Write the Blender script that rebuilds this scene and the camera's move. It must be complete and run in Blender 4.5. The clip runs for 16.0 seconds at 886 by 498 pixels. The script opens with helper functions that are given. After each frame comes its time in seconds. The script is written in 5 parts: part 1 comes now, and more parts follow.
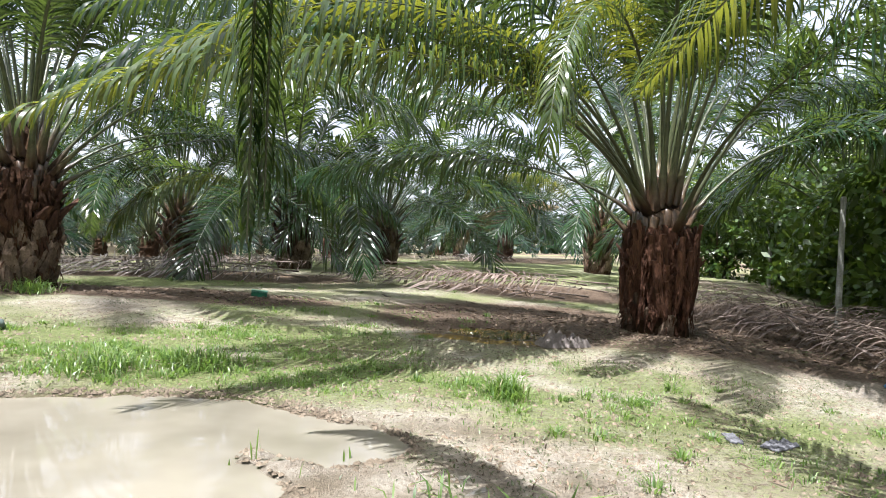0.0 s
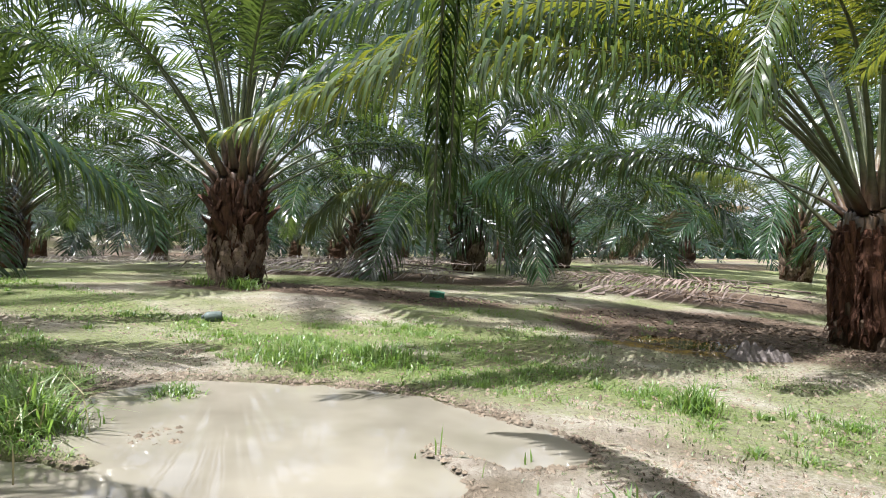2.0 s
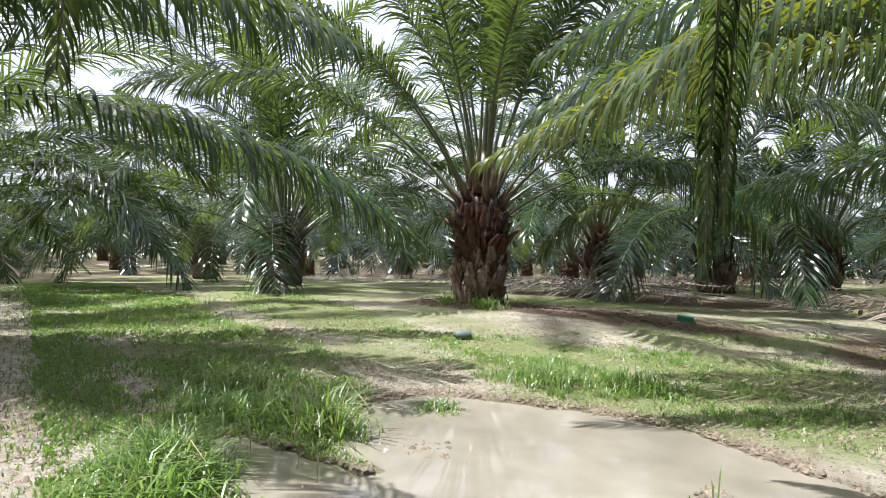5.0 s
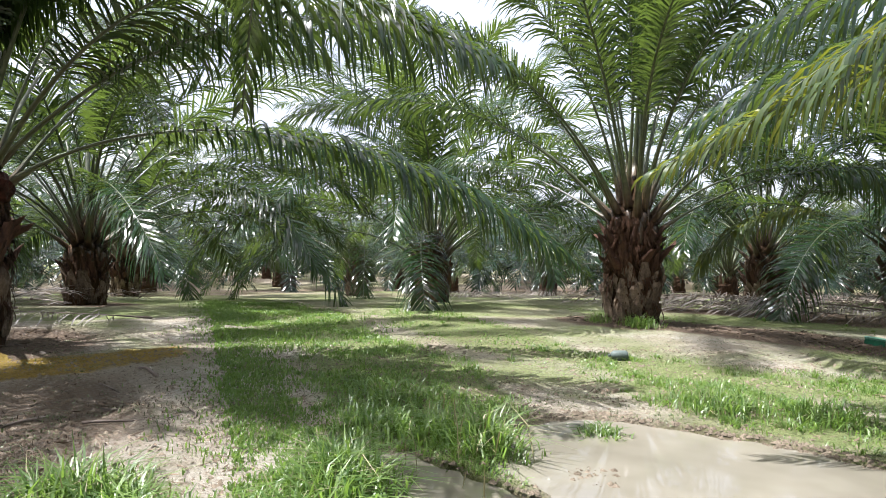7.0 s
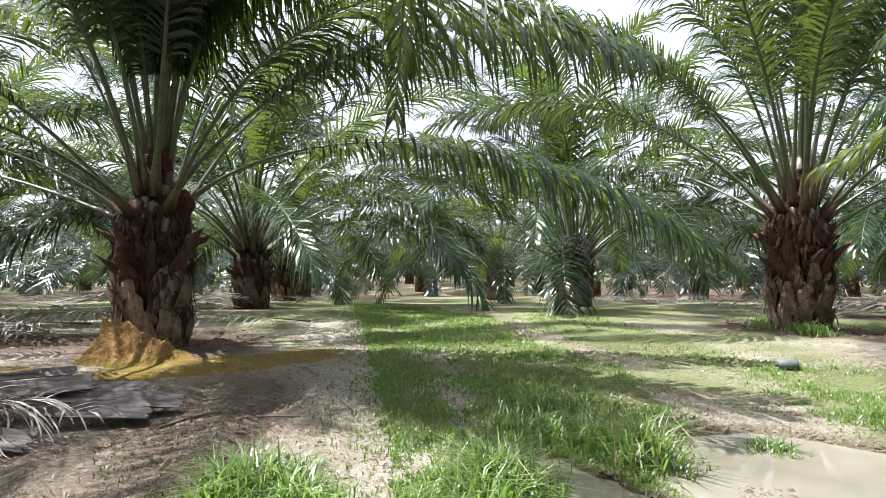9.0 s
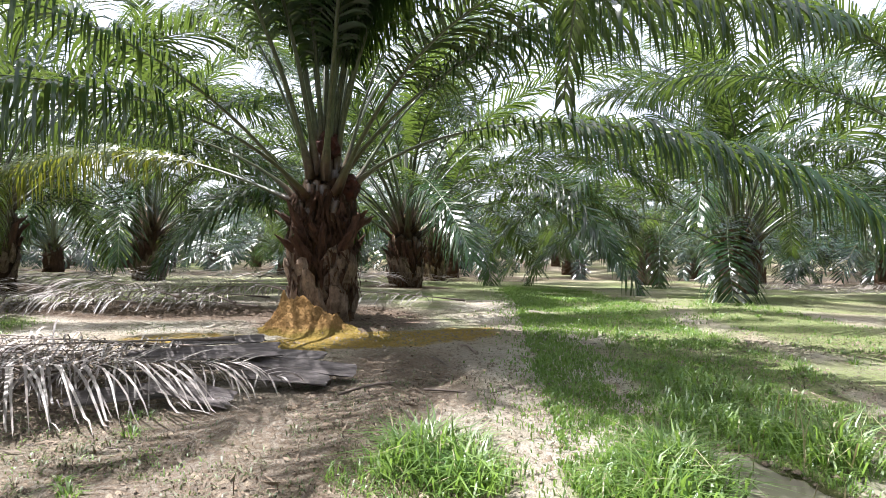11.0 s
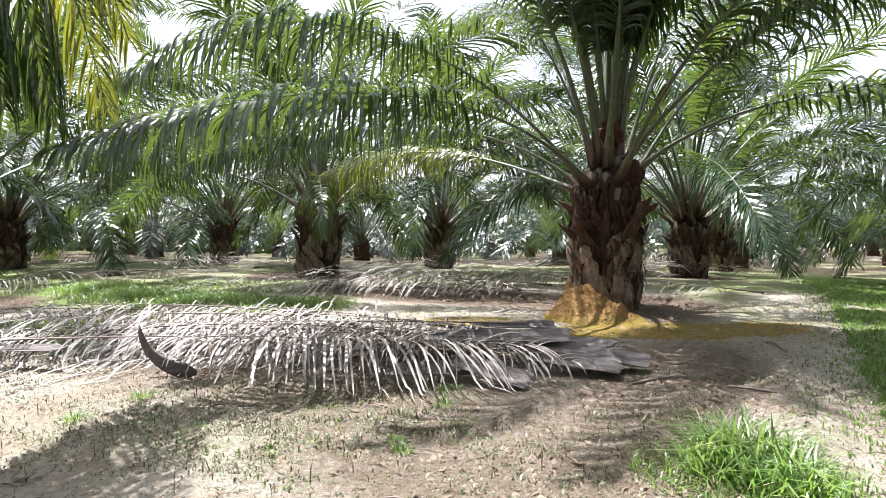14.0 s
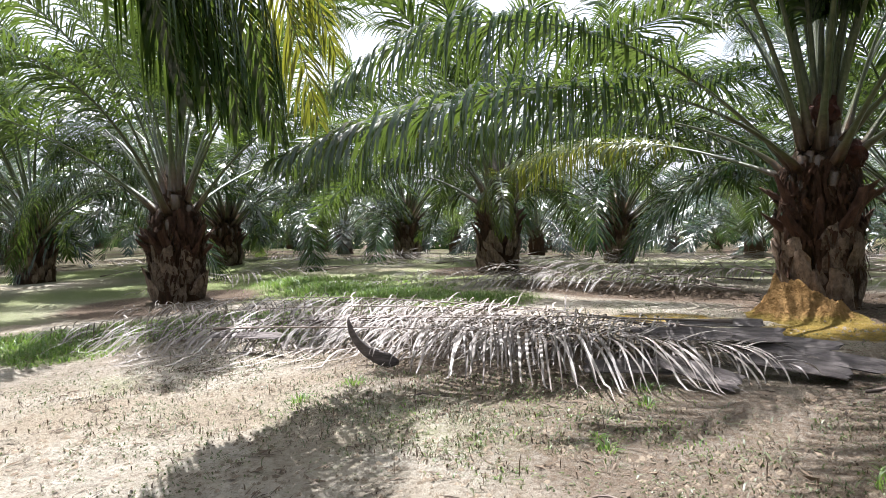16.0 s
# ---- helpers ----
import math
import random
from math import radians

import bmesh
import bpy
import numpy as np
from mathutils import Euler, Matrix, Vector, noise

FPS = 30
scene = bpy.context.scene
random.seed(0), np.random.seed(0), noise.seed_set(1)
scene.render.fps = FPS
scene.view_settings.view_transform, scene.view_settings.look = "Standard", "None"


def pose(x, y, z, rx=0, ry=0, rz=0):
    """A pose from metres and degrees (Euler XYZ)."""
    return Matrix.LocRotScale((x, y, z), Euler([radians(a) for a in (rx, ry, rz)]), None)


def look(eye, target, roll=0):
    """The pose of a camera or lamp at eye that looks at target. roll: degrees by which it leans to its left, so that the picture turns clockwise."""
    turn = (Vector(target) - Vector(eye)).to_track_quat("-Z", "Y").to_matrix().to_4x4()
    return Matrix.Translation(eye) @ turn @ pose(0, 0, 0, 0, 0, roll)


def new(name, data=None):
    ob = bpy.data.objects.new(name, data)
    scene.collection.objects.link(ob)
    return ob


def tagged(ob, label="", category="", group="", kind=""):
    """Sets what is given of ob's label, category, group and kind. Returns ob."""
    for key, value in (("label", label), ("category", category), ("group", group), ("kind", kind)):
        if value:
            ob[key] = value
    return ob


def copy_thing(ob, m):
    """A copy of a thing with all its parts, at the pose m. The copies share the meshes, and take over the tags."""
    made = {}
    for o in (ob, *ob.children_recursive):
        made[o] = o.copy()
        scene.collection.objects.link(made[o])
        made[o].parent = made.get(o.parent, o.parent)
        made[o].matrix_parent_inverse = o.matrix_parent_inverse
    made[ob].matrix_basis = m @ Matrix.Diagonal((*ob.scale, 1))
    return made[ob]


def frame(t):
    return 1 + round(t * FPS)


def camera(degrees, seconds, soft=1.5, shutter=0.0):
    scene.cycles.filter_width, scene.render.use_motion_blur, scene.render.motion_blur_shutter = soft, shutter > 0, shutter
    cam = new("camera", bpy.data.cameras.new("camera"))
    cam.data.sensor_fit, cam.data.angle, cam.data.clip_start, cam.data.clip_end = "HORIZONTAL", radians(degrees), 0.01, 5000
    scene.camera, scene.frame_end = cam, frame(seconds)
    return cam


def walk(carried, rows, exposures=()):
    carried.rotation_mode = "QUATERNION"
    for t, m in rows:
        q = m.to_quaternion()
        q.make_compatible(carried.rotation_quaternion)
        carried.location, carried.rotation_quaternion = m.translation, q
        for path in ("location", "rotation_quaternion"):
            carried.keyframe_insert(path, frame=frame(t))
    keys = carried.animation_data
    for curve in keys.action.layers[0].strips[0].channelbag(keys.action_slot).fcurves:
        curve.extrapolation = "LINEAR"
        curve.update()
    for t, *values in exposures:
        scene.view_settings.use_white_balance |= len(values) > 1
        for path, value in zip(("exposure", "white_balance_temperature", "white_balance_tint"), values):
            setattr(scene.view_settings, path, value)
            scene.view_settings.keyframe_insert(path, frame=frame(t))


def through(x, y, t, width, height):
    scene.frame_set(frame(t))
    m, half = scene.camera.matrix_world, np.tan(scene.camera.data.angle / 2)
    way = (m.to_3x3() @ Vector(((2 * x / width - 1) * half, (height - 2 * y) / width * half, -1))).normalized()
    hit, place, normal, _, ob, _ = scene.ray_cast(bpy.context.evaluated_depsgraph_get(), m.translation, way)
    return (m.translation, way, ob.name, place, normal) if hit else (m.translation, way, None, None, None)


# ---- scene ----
# An oil palm plantation after rain, seen by somebody who turns on the spot with the camera at arm's length.
cam = camera(68.63, 16.0, soft=0.9)
ROWS = [
    (0.0, -0.013, -0.043, 1.246, 0.00, -2.06, -3.73),
    (0.5, -0.032, -0.032, 1.240, 3.04, -2.21, -4.19),
    (1.0, -0.054, -0.021, 1.236, 6.99, -2.27, -3.77),
    (1.5, -0.071, -0.019, 1.231, 11.67, -2.28, -3.53),
    (2.0, -0.077, -0.018, 1.230, 15.01, -2.67, -3.40),
    (2.5, -0.088, -0.034, 1.229, 18.12, -2.64, -3.80),
    (3.0, -0.108, -0.045, 1.226, 21.09, -2.58, -3.92),
    (3.5, -0.137, -0.048, 1.224, 24.79, -2.66, -3.74),
    (6.0, -0.311, -0.096, 1.271, 40.82, -1.26, -1.89),
    (6.5, -0.332, -0.108, 1.269, 43.80, -1.05, -1.95),
    (7.0, -0.360, -0.114, 1.265, 47.32, -0.97, -1.24),
    (7.5, -0.364, -0.127, 1.267, 50.43, -0.45, -0.43),
    (8.0, -0.379, -0.125, 1.267, 53.13, -0.22, -0.23),
    (10.5, -0.428, -0.274, 1.251, 69.21, -2.09, -0.10),
    (11.0, -0.438, -0.300, 1.254, 72.15, -2.34, -0.29),
    (11.5, -0.440, -0.332, 1.257, 76.32, -2.50, -0.30),
    (12.0, -0.431, -0.362, 1.256, 80.76, -2.68, 0.25),
    (12.5, -0.433, -0.393, 1.249, 85.34, -3.08, 0.29),
    (13.0, -0.418, -0.415, 1.244, 90.76, -2.97, 1.25),
    (13.5, -0.429, -0.433, 1.242, 92.81, -3.20, 0.97),
    (14.0, -0.429, -0.456, 1.241, 95.66, -3.04, 1.29),
    (14.5, -0.418, -0.490, 1.241, 98.84, -2.76, 1.21),
    (15.0, -0.391, -0.519, 1.249, 101.95, -2.07, 1.52),
    (15.5, -0.387, -0.558, 1.253, 105.69, -2.29, 1.93),
    (16.0, -0.378, -0.607, 1.254, 110.69, -2.98, 2.80),
]
walk(cam, [(t, pose(x, y, z, 90 + pitch, roll, yaw)) for t, x, y, z, yaw, pitch, roll in ROWS],
     exposures=[(0.0, 1.58, 6050.0, 12.0), (2.0, 1.42, 6050.0, 12.0), (8.0, 1.54, 6050.0, 12.0), (10.5, 1.73, 6050.0, 12.0), (13.0, 1.85, 6050.0, 12.0), (14.5, 1.82, 6050.0, 12.0), (16.0, 1.54, 6050.0, 12.0)])

# ---- sky, sun, exposure ----
SUN_YAW, SUN_ELEVATION = 134.0, 67.0
world = bpy.data.worlds.new("sky")
scene.world = world
world.use_nodes = True
wn = world.node_tree.nodes
sky = wn.new("ShaderNodeTexSky")
sky.sky_type = "NISHITA"
sky.sun_disc = False
sky.sun_elevation = radians(SUN_ELEVATION)
sky.sun_rotation = radians(-SUN_YAW)
sky.dust_density, sky.air_density, sky.ozone_density = 6.0, 1.0, 0.6
wn["Background"].inputs["Strength"].default_value = 0.105
haze = wn.new("ShaderNodeMix")
haze.data_type = "RGBA"
haze.inputs[0].default_value = 0.62
haze.inputs[7].default_value = (4.6, 4.7, 4.85, 1)
world.node_tree.links.new(sky.outputs["Color"], haze.inputs[6])
world.node_tree.links.new(haze.outputs[2], wn["Background"].inputs["Color"])
lamp = bpy.data.lights.new("sun", "SUN")
lamp.energy, lamp.angle, lamp.color = 5.0, radians(0.55), (1.0, 0.965, 0.91)
sun = new("sun", lamp)
sy, se = radians(SUN_YAW), radians(SUN_ELEVATION)
sun_way = Vector((-math.sin(sy) * math.cos(se), math.cos(sy) * math.cos(se), math.sin(se)))
sun.matrix_world = look(sun_way * 60, (0, 0, 0))


# ---- materials ----
def material(name, rough=0.8, spec=0.3):
    m = bpy.data.materials.new(name)
    m.use_nodes = True
    b = m.node_tree.nodes["Principled BSDF"]
    b.inputs["Roughness"].default_value = rough
    b.inputs["Specular IOR Level"].default_value = spec
    return m, m.node_tree, b


def node(tree, kind, **values):
    n = tree.nodes.new("ShaderNode" + kind)
    for k, v in values.items():
        n.inputs[k.replace("_", " ")].default_value = v
    return n


def ramp(tree, fac, stops):
    r = tree.nodes.new("ShaderNodeValToRGB")
    while len(r.color_ramp.elements) < len(stops):
        r.color_ramp.elements.new(0.5)
    for e, (at, c) in zip(r.color_ramp.elements, stops):
        e.position, e.color = at, (*c, 1)
    tree.links.new(fac, r.inputs["Fac"])
    return r.outputs["Color"]


def noise_tex(tree, scale, detail=4.0, rough=0.6, vector=None):
    n = node(tree, "TexNoise", Scale=scale, Detail=detail, Roughness=rough)
    if vector is not None:
        tree.links.new(vector, n.inputs["Vector"])
    return n.outputs["Fac"]


def mixed(tree, fac, a, b, mode="MIX"):
    n = tree.nodes.new("ShaderNodeMix")
    n.data_type, n.blend_type = "RGBA", mode
    for sock, v in ((n.inputs[0], fac), (n.inputs[6], a), (n.inputs[7], b)):
        if isinstance(v, (int, float)):
            sock.default_value = v
        elif isinstance(v, tuple):
            sock.default_value = (*v, 1)
        else:
            tree.links.new(v, sock)
    return n.outputs[2]


def bumped(tree, b, height, strength, distance):
    n = node(tree, "Bump", Strength=strength, Distance=distance)
    tree.links.new(height, n.inputs["Height"])
    tree.links.new(n.outputs["Normal"], b.inputs["Normal"])


def world_place(tree):
    return tree.nodes.new("ShaderNodeNewGeometry").outputs["Position"]


def object_place(tree):
    return tree.nodes.new("ShaderNodeTexCoord").outputs["Object"]


def leaf_material(name, dark, light, through, gloss=0.36, thin=0.4, old=None, sheen=0.6):
    """A leaf that shines on top and lets the sun glow through."""
    m, t, b = material(name, gloss, sheen)
    geo = t.nodes.new("ShaderNodeNewGeometry")
    info = t.nodes.new("ShaderNodeObjectInfo")
    base = ramp(t, geo.outputs["Random Per Island"], [(0.0, dark), (1.0, light)])
    if old:
        n = noise_tex(t, 1.1, 3.0, 0.6, object_place(t))
        base = mixed(t, ramp(t, n, [(0.55, (0, 0, 0)), (0.72, (1, 1, 1))]), base, old)
    shade = ramp(t, info.outputs["Random"], [(0.0, (0.75, 0.75, 0.75)), (1.0, (1.15, 1.15, 1.1))])
    base = mixed(t, 1.0, base, shade, "MULTIPLY")
    t.links.new(base, b.inputs["Base Color"])
    tl = node(t, "BsdfTranslucent", Color=(*through, 1))
    mx = node(t, "MixShader", Fac=thin)
    t.links.new(b.outputs[0], mx.inputs[1])
    t.links.new(tl.outputs[0], mx.inputs[2])
    t.links.new(mx.outputs[0], t.nodes["Material Output"].inputs["Surface"])
    return m


LEAF = leaf_material("palm_leaf", (0.006, 0.021, 0.009), (0.022, 0.05, 0.021), (0.15, 0.22, 0.034), 0.21, 0.26, sheen=0.65)
LEAF_YELLOW = leaf_material("yellowing_palm_leaf", (0.018, 0.042, 0.010), (0.055, 0.085, 0.02), (0.27, 0.29, 0.025), 0.26, 0.27, sheen=0.8)
LEAF_GOLD = leaf_material("golden_palm_leaf", (0.018, 0.042, 0.010), (0.06, 0.085, 0.02), (0.29, 0.3, 0.026), 0.28, 0.3, sheen=0.7)
LEAF_DRY = leaf_material("dry_palm_leaf", (0.2, 0.14, 0.07), (0.34, 0.26, 0.15), (0.3, 0.2, 0.08), 0.6, 0.2)
# far leaves: a darker copy of LEAF, with the crowns' shade in its colour
LEAF_FAR_SHADED = leaf_material("shaded_far_palm_leaf", (0.004, 0.015, 0.008), (0.016, 0.038, 0.017), (0.07, 0.12, 0.026), 0.26, 0.16, sheen=0.55)
LEAF_BROAD = leaf_material("shrub_leaf", (0.016, 0.04, 0.012), (0.065, 0.115, 0.026), (0.22, 0.32, 0.035), 0.33, 0.3)
GRASS = leaf_material("grass_blade", (0.04, 0.095, 0.02), (0.18, 0.26, 0.07), (0.24, 0.38, 0.06), 0.42, 0.4)
WEED = leaf_material("weed_leaf", (0.055, 0.07, 0.03), (0.16, 0.17, 0.08), (0.12, 0.18, 0.04), 0.5, 0.25)
GRASS_DRY = leaf_material("dry_stalk", (0.2, 0.17, 0.09), (0.36, 0.32, 0.2), (0.2, 0.17, 0.08), 0.6, 0.2)


def plain_material(name, a, b_, scale, rough=0.8, spec=0.25, bump=0.4, depth=0.02, stretch=None):
    m, t, b = material(name, rough, spec)
    v = object_place(t)
    if stretch:
        mp = node(t, "Mapping", Scale=stretch)
        t.links.new(v, mp.inputs["Vector"])
        v = mp.outputs["Vector"]
    info = t.nodes.new("ShaderNodeObjectInfo")
    n1, n2 = noise_tex(t, scale, 5, 0.65, v), noise_tex(t, scale * 6, 4, 0.6, v)
    base = ramp(t, n1, [(0.3, a), (0.7, b_)])
    base = mixed(t, 0.6, base, ramp(t, n2, [(0.3, (0.55, 0.55, 0.55)), (0.7, (1.2, 1.2, 1.2))]), "MULTIPLY")
    base = mixed(t, 1.0, base, ramp(t, info.outputs["Random"], [(0, (0.7, 0.7, 0.7)), (1, (1.2, 1.2, 1.2))]), "MULTIPLY")
    t.links.new(base, b.inputs["Base Color"])
    bumped(t, b, n2, bump, depth)
    return m




def petiole_material():
    """Brown and fibrous where it leaves the trunk, green towards the blade."""
    m, t, b = material("palm_petiole", 0.34, 0.6)
    v = object_place(t)
    mp = node(t, "Mapping", Scale=(5, 0.7, 5))
    t.links.new(v, mp.inputs["Vector"])
    n1, n2 = noise_tex(t, 3.0, 4, 0.65, mp.outputs["Vector"]), noise_tex(t, 16, 4, 0.6, mp.outputs["Vector"])
    sp = t.nodes.new("ShaderNodeSeparateXYZ")
    t.links.new(v, sp.inputs[0])
    ln = t.nodes.new("ShaderNodeMath")
    ln.operation = "ADD"
    t.links.new(sp.outputs["Y"], ln.inputs[0])
    t.links.new(sp.outputs["Z"], ln.inputs[1])
    grow = t.nodes.new("ShaderNodeMath")
    grow.operation = "MULTIPLY_ADD"
    t.links.new(n1, grow.inputs[0])
    grow.inputs[1].default_value = 0.7
    t.links.new(ln.outputs["Value"], grow.inputs[2])
    green = ramp(t, n1, [(0.3, (0.035, 0.046, 0.018)), (0.7, (0.1, 0.112, 0.05))])
    brown = ramp(t, n1, [(0.3, (0.045, 0.026, 0.016)), (0.7, (0.13, 0.08, 0.045))])
    base = mixed(t, ramp(t, grow.outputs[0], [(0.55, (0, 0, 0)), (1.0, (1, 1, 1))]), brown, green)
    base = mixed(t, 0.6, base, ramp(t, n2, [(0.3, (0.5, 0.5, 0.5)), (0.7, (1.2, 1.2, 1.2))]), "MULTIPLY")
    t.links.new(base, b.inputs["Base Color"])
    bumped(t, b, n2, 0.35, 0.012)
    return m


PETIOLE = petiole_material()
BOOT = plain_material("palm_leaf_base", (0.045, 0.029, 0.021), (0.29, 0.21, 0.155), 6.0, 0.85, 0.2, 0.5, 0.02, (1.6, 1.6, 1.1))
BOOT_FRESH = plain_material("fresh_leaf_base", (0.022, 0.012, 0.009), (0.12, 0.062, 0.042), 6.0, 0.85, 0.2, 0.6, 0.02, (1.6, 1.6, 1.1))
TRUNK = plain_material("palm_trunk", (0.03, 0.018, 0.011), (0.1, 0.055, 0.03), 6.0, 0.9, 0.15, 1.0, 0.05, (3, 3, 0.7))
FIBRE = plain_material("palm_fibre", (0.045, 0.024, 0.015), (0.12, 0.06, 0.035), 9.0, 0.9, 0.15, 1.0, 0.04, (3, 3, 0.6))
FIBRE_RED = plain_material("red_palm_fibre", (0.028, 0.013, 0.009), (0.125, 0.058, 0.035), 9.0, 0.9, 0.15, 1.0, 0.04, (3, 3, 0.6))
BOOT_RED = plain_material("red_leaf_base", (0.03, 0.014, 0.009), (0.17, 0.08, 0.048), 6.0, 0.85, 0.2, 0.6, 0.02, (3, 3, 0.8))
FRUIT = plain_material("palm_fruit", (0.02, 0.009, 0.007), (0.1, 0.032, 0.018), 12.0, 0.75, 0.2, 0.8, 0.02)
DEAD = leaf_material("dead_leaflet", (0.1, 0.08, 0.074), (0.4, 0.35, 0.33), (0.3, 0.25, 0.18), 0.55, 0.12)
# brown leaflets, darkened further for the shade these fronds lie in
DEAD_BROWN_SHADED = leaf_material("shaded_brown_leaflet", (0.085, 0.06, 0.05), (0.27, 0.205, 0.175), (0.2, 0.12, 0.07), 0.6, 0.12)
DEAD_STALK = plain_material("dead_stalk", (0.09, 0.066, 0.055), (0.25, 0.2, 0.17), 3.0, 0.7, 0.3, 0.4, 0.01, (5, 0.6, 5))
BUTT = plain_material("frond_butt", (0.06, 0.05, 0.048), (0.19, 0.162, 0.155), 4.0, 0.7, 0.25, 0.5, 0.015, (4, 0.6, 4))
MOUND = plain_material("termite_earth", (0.27, 0.15, 0.055), (0.4, 0.24, 0.1), 4.0, 0.95, 0.1, 1.0, 0.06)


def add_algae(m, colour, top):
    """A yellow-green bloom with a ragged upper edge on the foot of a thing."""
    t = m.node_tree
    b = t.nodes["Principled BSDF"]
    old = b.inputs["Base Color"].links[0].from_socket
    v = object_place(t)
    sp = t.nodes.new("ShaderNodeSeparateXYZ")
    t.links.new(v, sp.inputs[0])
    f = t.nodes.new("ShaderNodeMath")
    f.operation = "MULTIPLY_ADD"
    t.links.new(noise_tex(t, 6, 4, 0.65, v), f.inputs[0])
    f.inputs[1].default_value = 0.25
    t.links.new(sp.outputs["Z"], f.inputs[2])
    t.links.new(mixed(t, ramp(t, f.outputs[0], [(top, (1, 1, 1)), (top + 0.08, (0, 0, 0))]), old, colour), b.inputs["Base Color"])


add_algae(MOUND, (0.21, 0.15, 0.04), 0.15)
BARK = plain_material("shrub_bark", (0.06, 0.045, 0.03), (0.16, 0.13, 0.09), 6.0, 0.9, 0.2, 0.6, 0.02)
POST = plain_material("concrete_post", (0.2, 0.2, 0.18), (0.36, 0.36, 0.33), 6.0, 0.85, 0.2, 0.4, 0.01)
LITTER = leaf_material("litter_flake", (0.06, 0.04, 0.025), (0.2, 0.14, 0.09), (0.1, 0.06, 0.03), 0.75, 0.08)
SOIL = plain_material("mud_clod", (0.1, 0.078, 0.055), (0.24, 0.195, 0.145), 9.0, 0.9, 0.2, 0.8, 0.02)


def ground_material():
    m, t, b = material("plantation_ground", 0.85, 0.25)
    v = world_place(t)
    att = t.nodes.new("ShaderNodeAttribute")
    att.attribute_name = "cover"
    sep = t.nodes.new("ShaderNodeSeparateColor")
    t.links.new(att.outputs["Color"], sep.inputs["Color"])
    n_big, n_mid = noise_tex(t, 0.7, 4, 0.6, v), noise_tex(t, 4.5, 5, 0.65, v)
    n_fine, n_grit = noise_tex(t, 28, 4, 0.7, v), noise_tex(t, 120, 3, 0.7, v)
    sand = ramp(t, n_mid, [(0.3, (0.355, 0.31, 0.248)), (0.7, (0.6, 0.558, 0.485))])
    sand = mixed(t, ramp(t, n_big, [(0.42, (0, 0, 0)), (0.65, (1, 1, 1))]), sand, (0.385, 0.325, 0.248))
    sand = mixed(t, 0.7, sand, ramp(t, n_fine, [(0.3, (0.7, 0.67, 0.63)), (0.65, (1.1, 1.1, 1.1))]), "MULTIPLY")
    n_speck = noise_tex(t, 27, 5, 0.75, v)
    moss = ramp(t, n_fine, [(0.3, (0.117, 0.16, 0.045)), (0.7, (0.298, 0.325, 0.145))])
    litter = ramp(t, n_fine, [(0.3, (0.06, 0.041, 0.029)), (0.55, (0.16, 0.113, 0.079)), (0.75, (0.3, 0.23, 0.168))])
    stain = ramp(t, n_mid, [(0.3, (0.2, 0.14, 0.02)), (0.7, (0.33, 0.22, 0.045))])

    def edge(channel, grain, lo, hi):
        a = t.nodes.new("ShaderNodeMath")
        a.operation = "MULTIPLY_ADD"
        t.links.new(grain, a.inputs[0])
        a.inputs[1].default_value = 0.9
        t.links.new(channel, a.inputs[2])
        return ramp(t, a.outputs[0], [(lo, (0, 0, 0)), (hi, (1, 1, 1))])

    base = mixed(t, edge(sep.outputs["Red"], n_fine, 0.66, 1.08), sand, moss)
    base = mixed(t, edge(sep.outputs["Green"], n_fine, 0.6, 0.92), base, litter)
    base = mixed(t, edge(sep.outputs["Blue"], n_mid, 0.75, 1.0), base, stain)
    damp = node(t, "Math")
    damp.operation = "SUBTRACT"
    damp.inputs[0].default_value = 1.0
    t.links.new(att.outputs["Alpha"], damp.inputs[1])
    base = mixed(t, 0.6, base, ramp(t, n_speck, [(0.37, (0.4, 0.34, 0.28)), (0.5, (1.0, 1.0, 1.0))]), "MULTIPLY")
    base = mixed(t, damp.outputs[0], base, mixed(t, 1.0, base, (0.5, 0.46, 0.4), "MULTIPLY"))
    t.links.new(base, b.inputs["Base Color"])
    r = ramp(t, damp.outputs[0], [(0, (0.9, 0.9, 0.9)), (1, (0.45, 0.45, 0.45))])
    t.links.new(r, b.inputs["Roughness"])
    h = node(t, "Math")
    h.operation = "MULTIPLY_ADD"
    t.links.new(n_fine, h.inputs[0])
    h.inputs[1].default_value = 0.7
    t.links.new(n_grit, h.inputs[2])
    bumped(t, b, h.outputs[0], 1.0, 0.035)
    return m


def water_material():
    m, t, b = material("muddy_water", 0.03, 0.5)
    v = world_place(t)
    n = noise_tex(t, 1.3, 3, 0.5, v)
    t.links.new(ramp(t, n, [(0.35, (0.14, 0.127, 0.099)), (0.65, (0.215, 0.196, 0.156))]), b.inputs["Base Color"])
    b.inputs["IOR"].default_value = 1.45
    bumped(t, b, noise_tex(t, 9, 2, 0.5, v), 0.05, 0.01)
    return m


def tea_material():
    m, t, b = material("brown_water", 0.03, 0.5)
    v = world_place(t)
    t.links.new(ramp(t, noise_tex(t, 3.5, 4, 0.6, v), [(0.35, (0.045, 0.024, 0.008)), (0.65, (0.15, 0.09, 0.03))]), b.inputs["Base Color"])
    bumped(t, b, noise_tex(t, 11, 2, 0.5, v), 0.06, 0.01)
    return m


GROUND, WATER, BROWN_WATER = ground_material(), water_material(), tea_material()


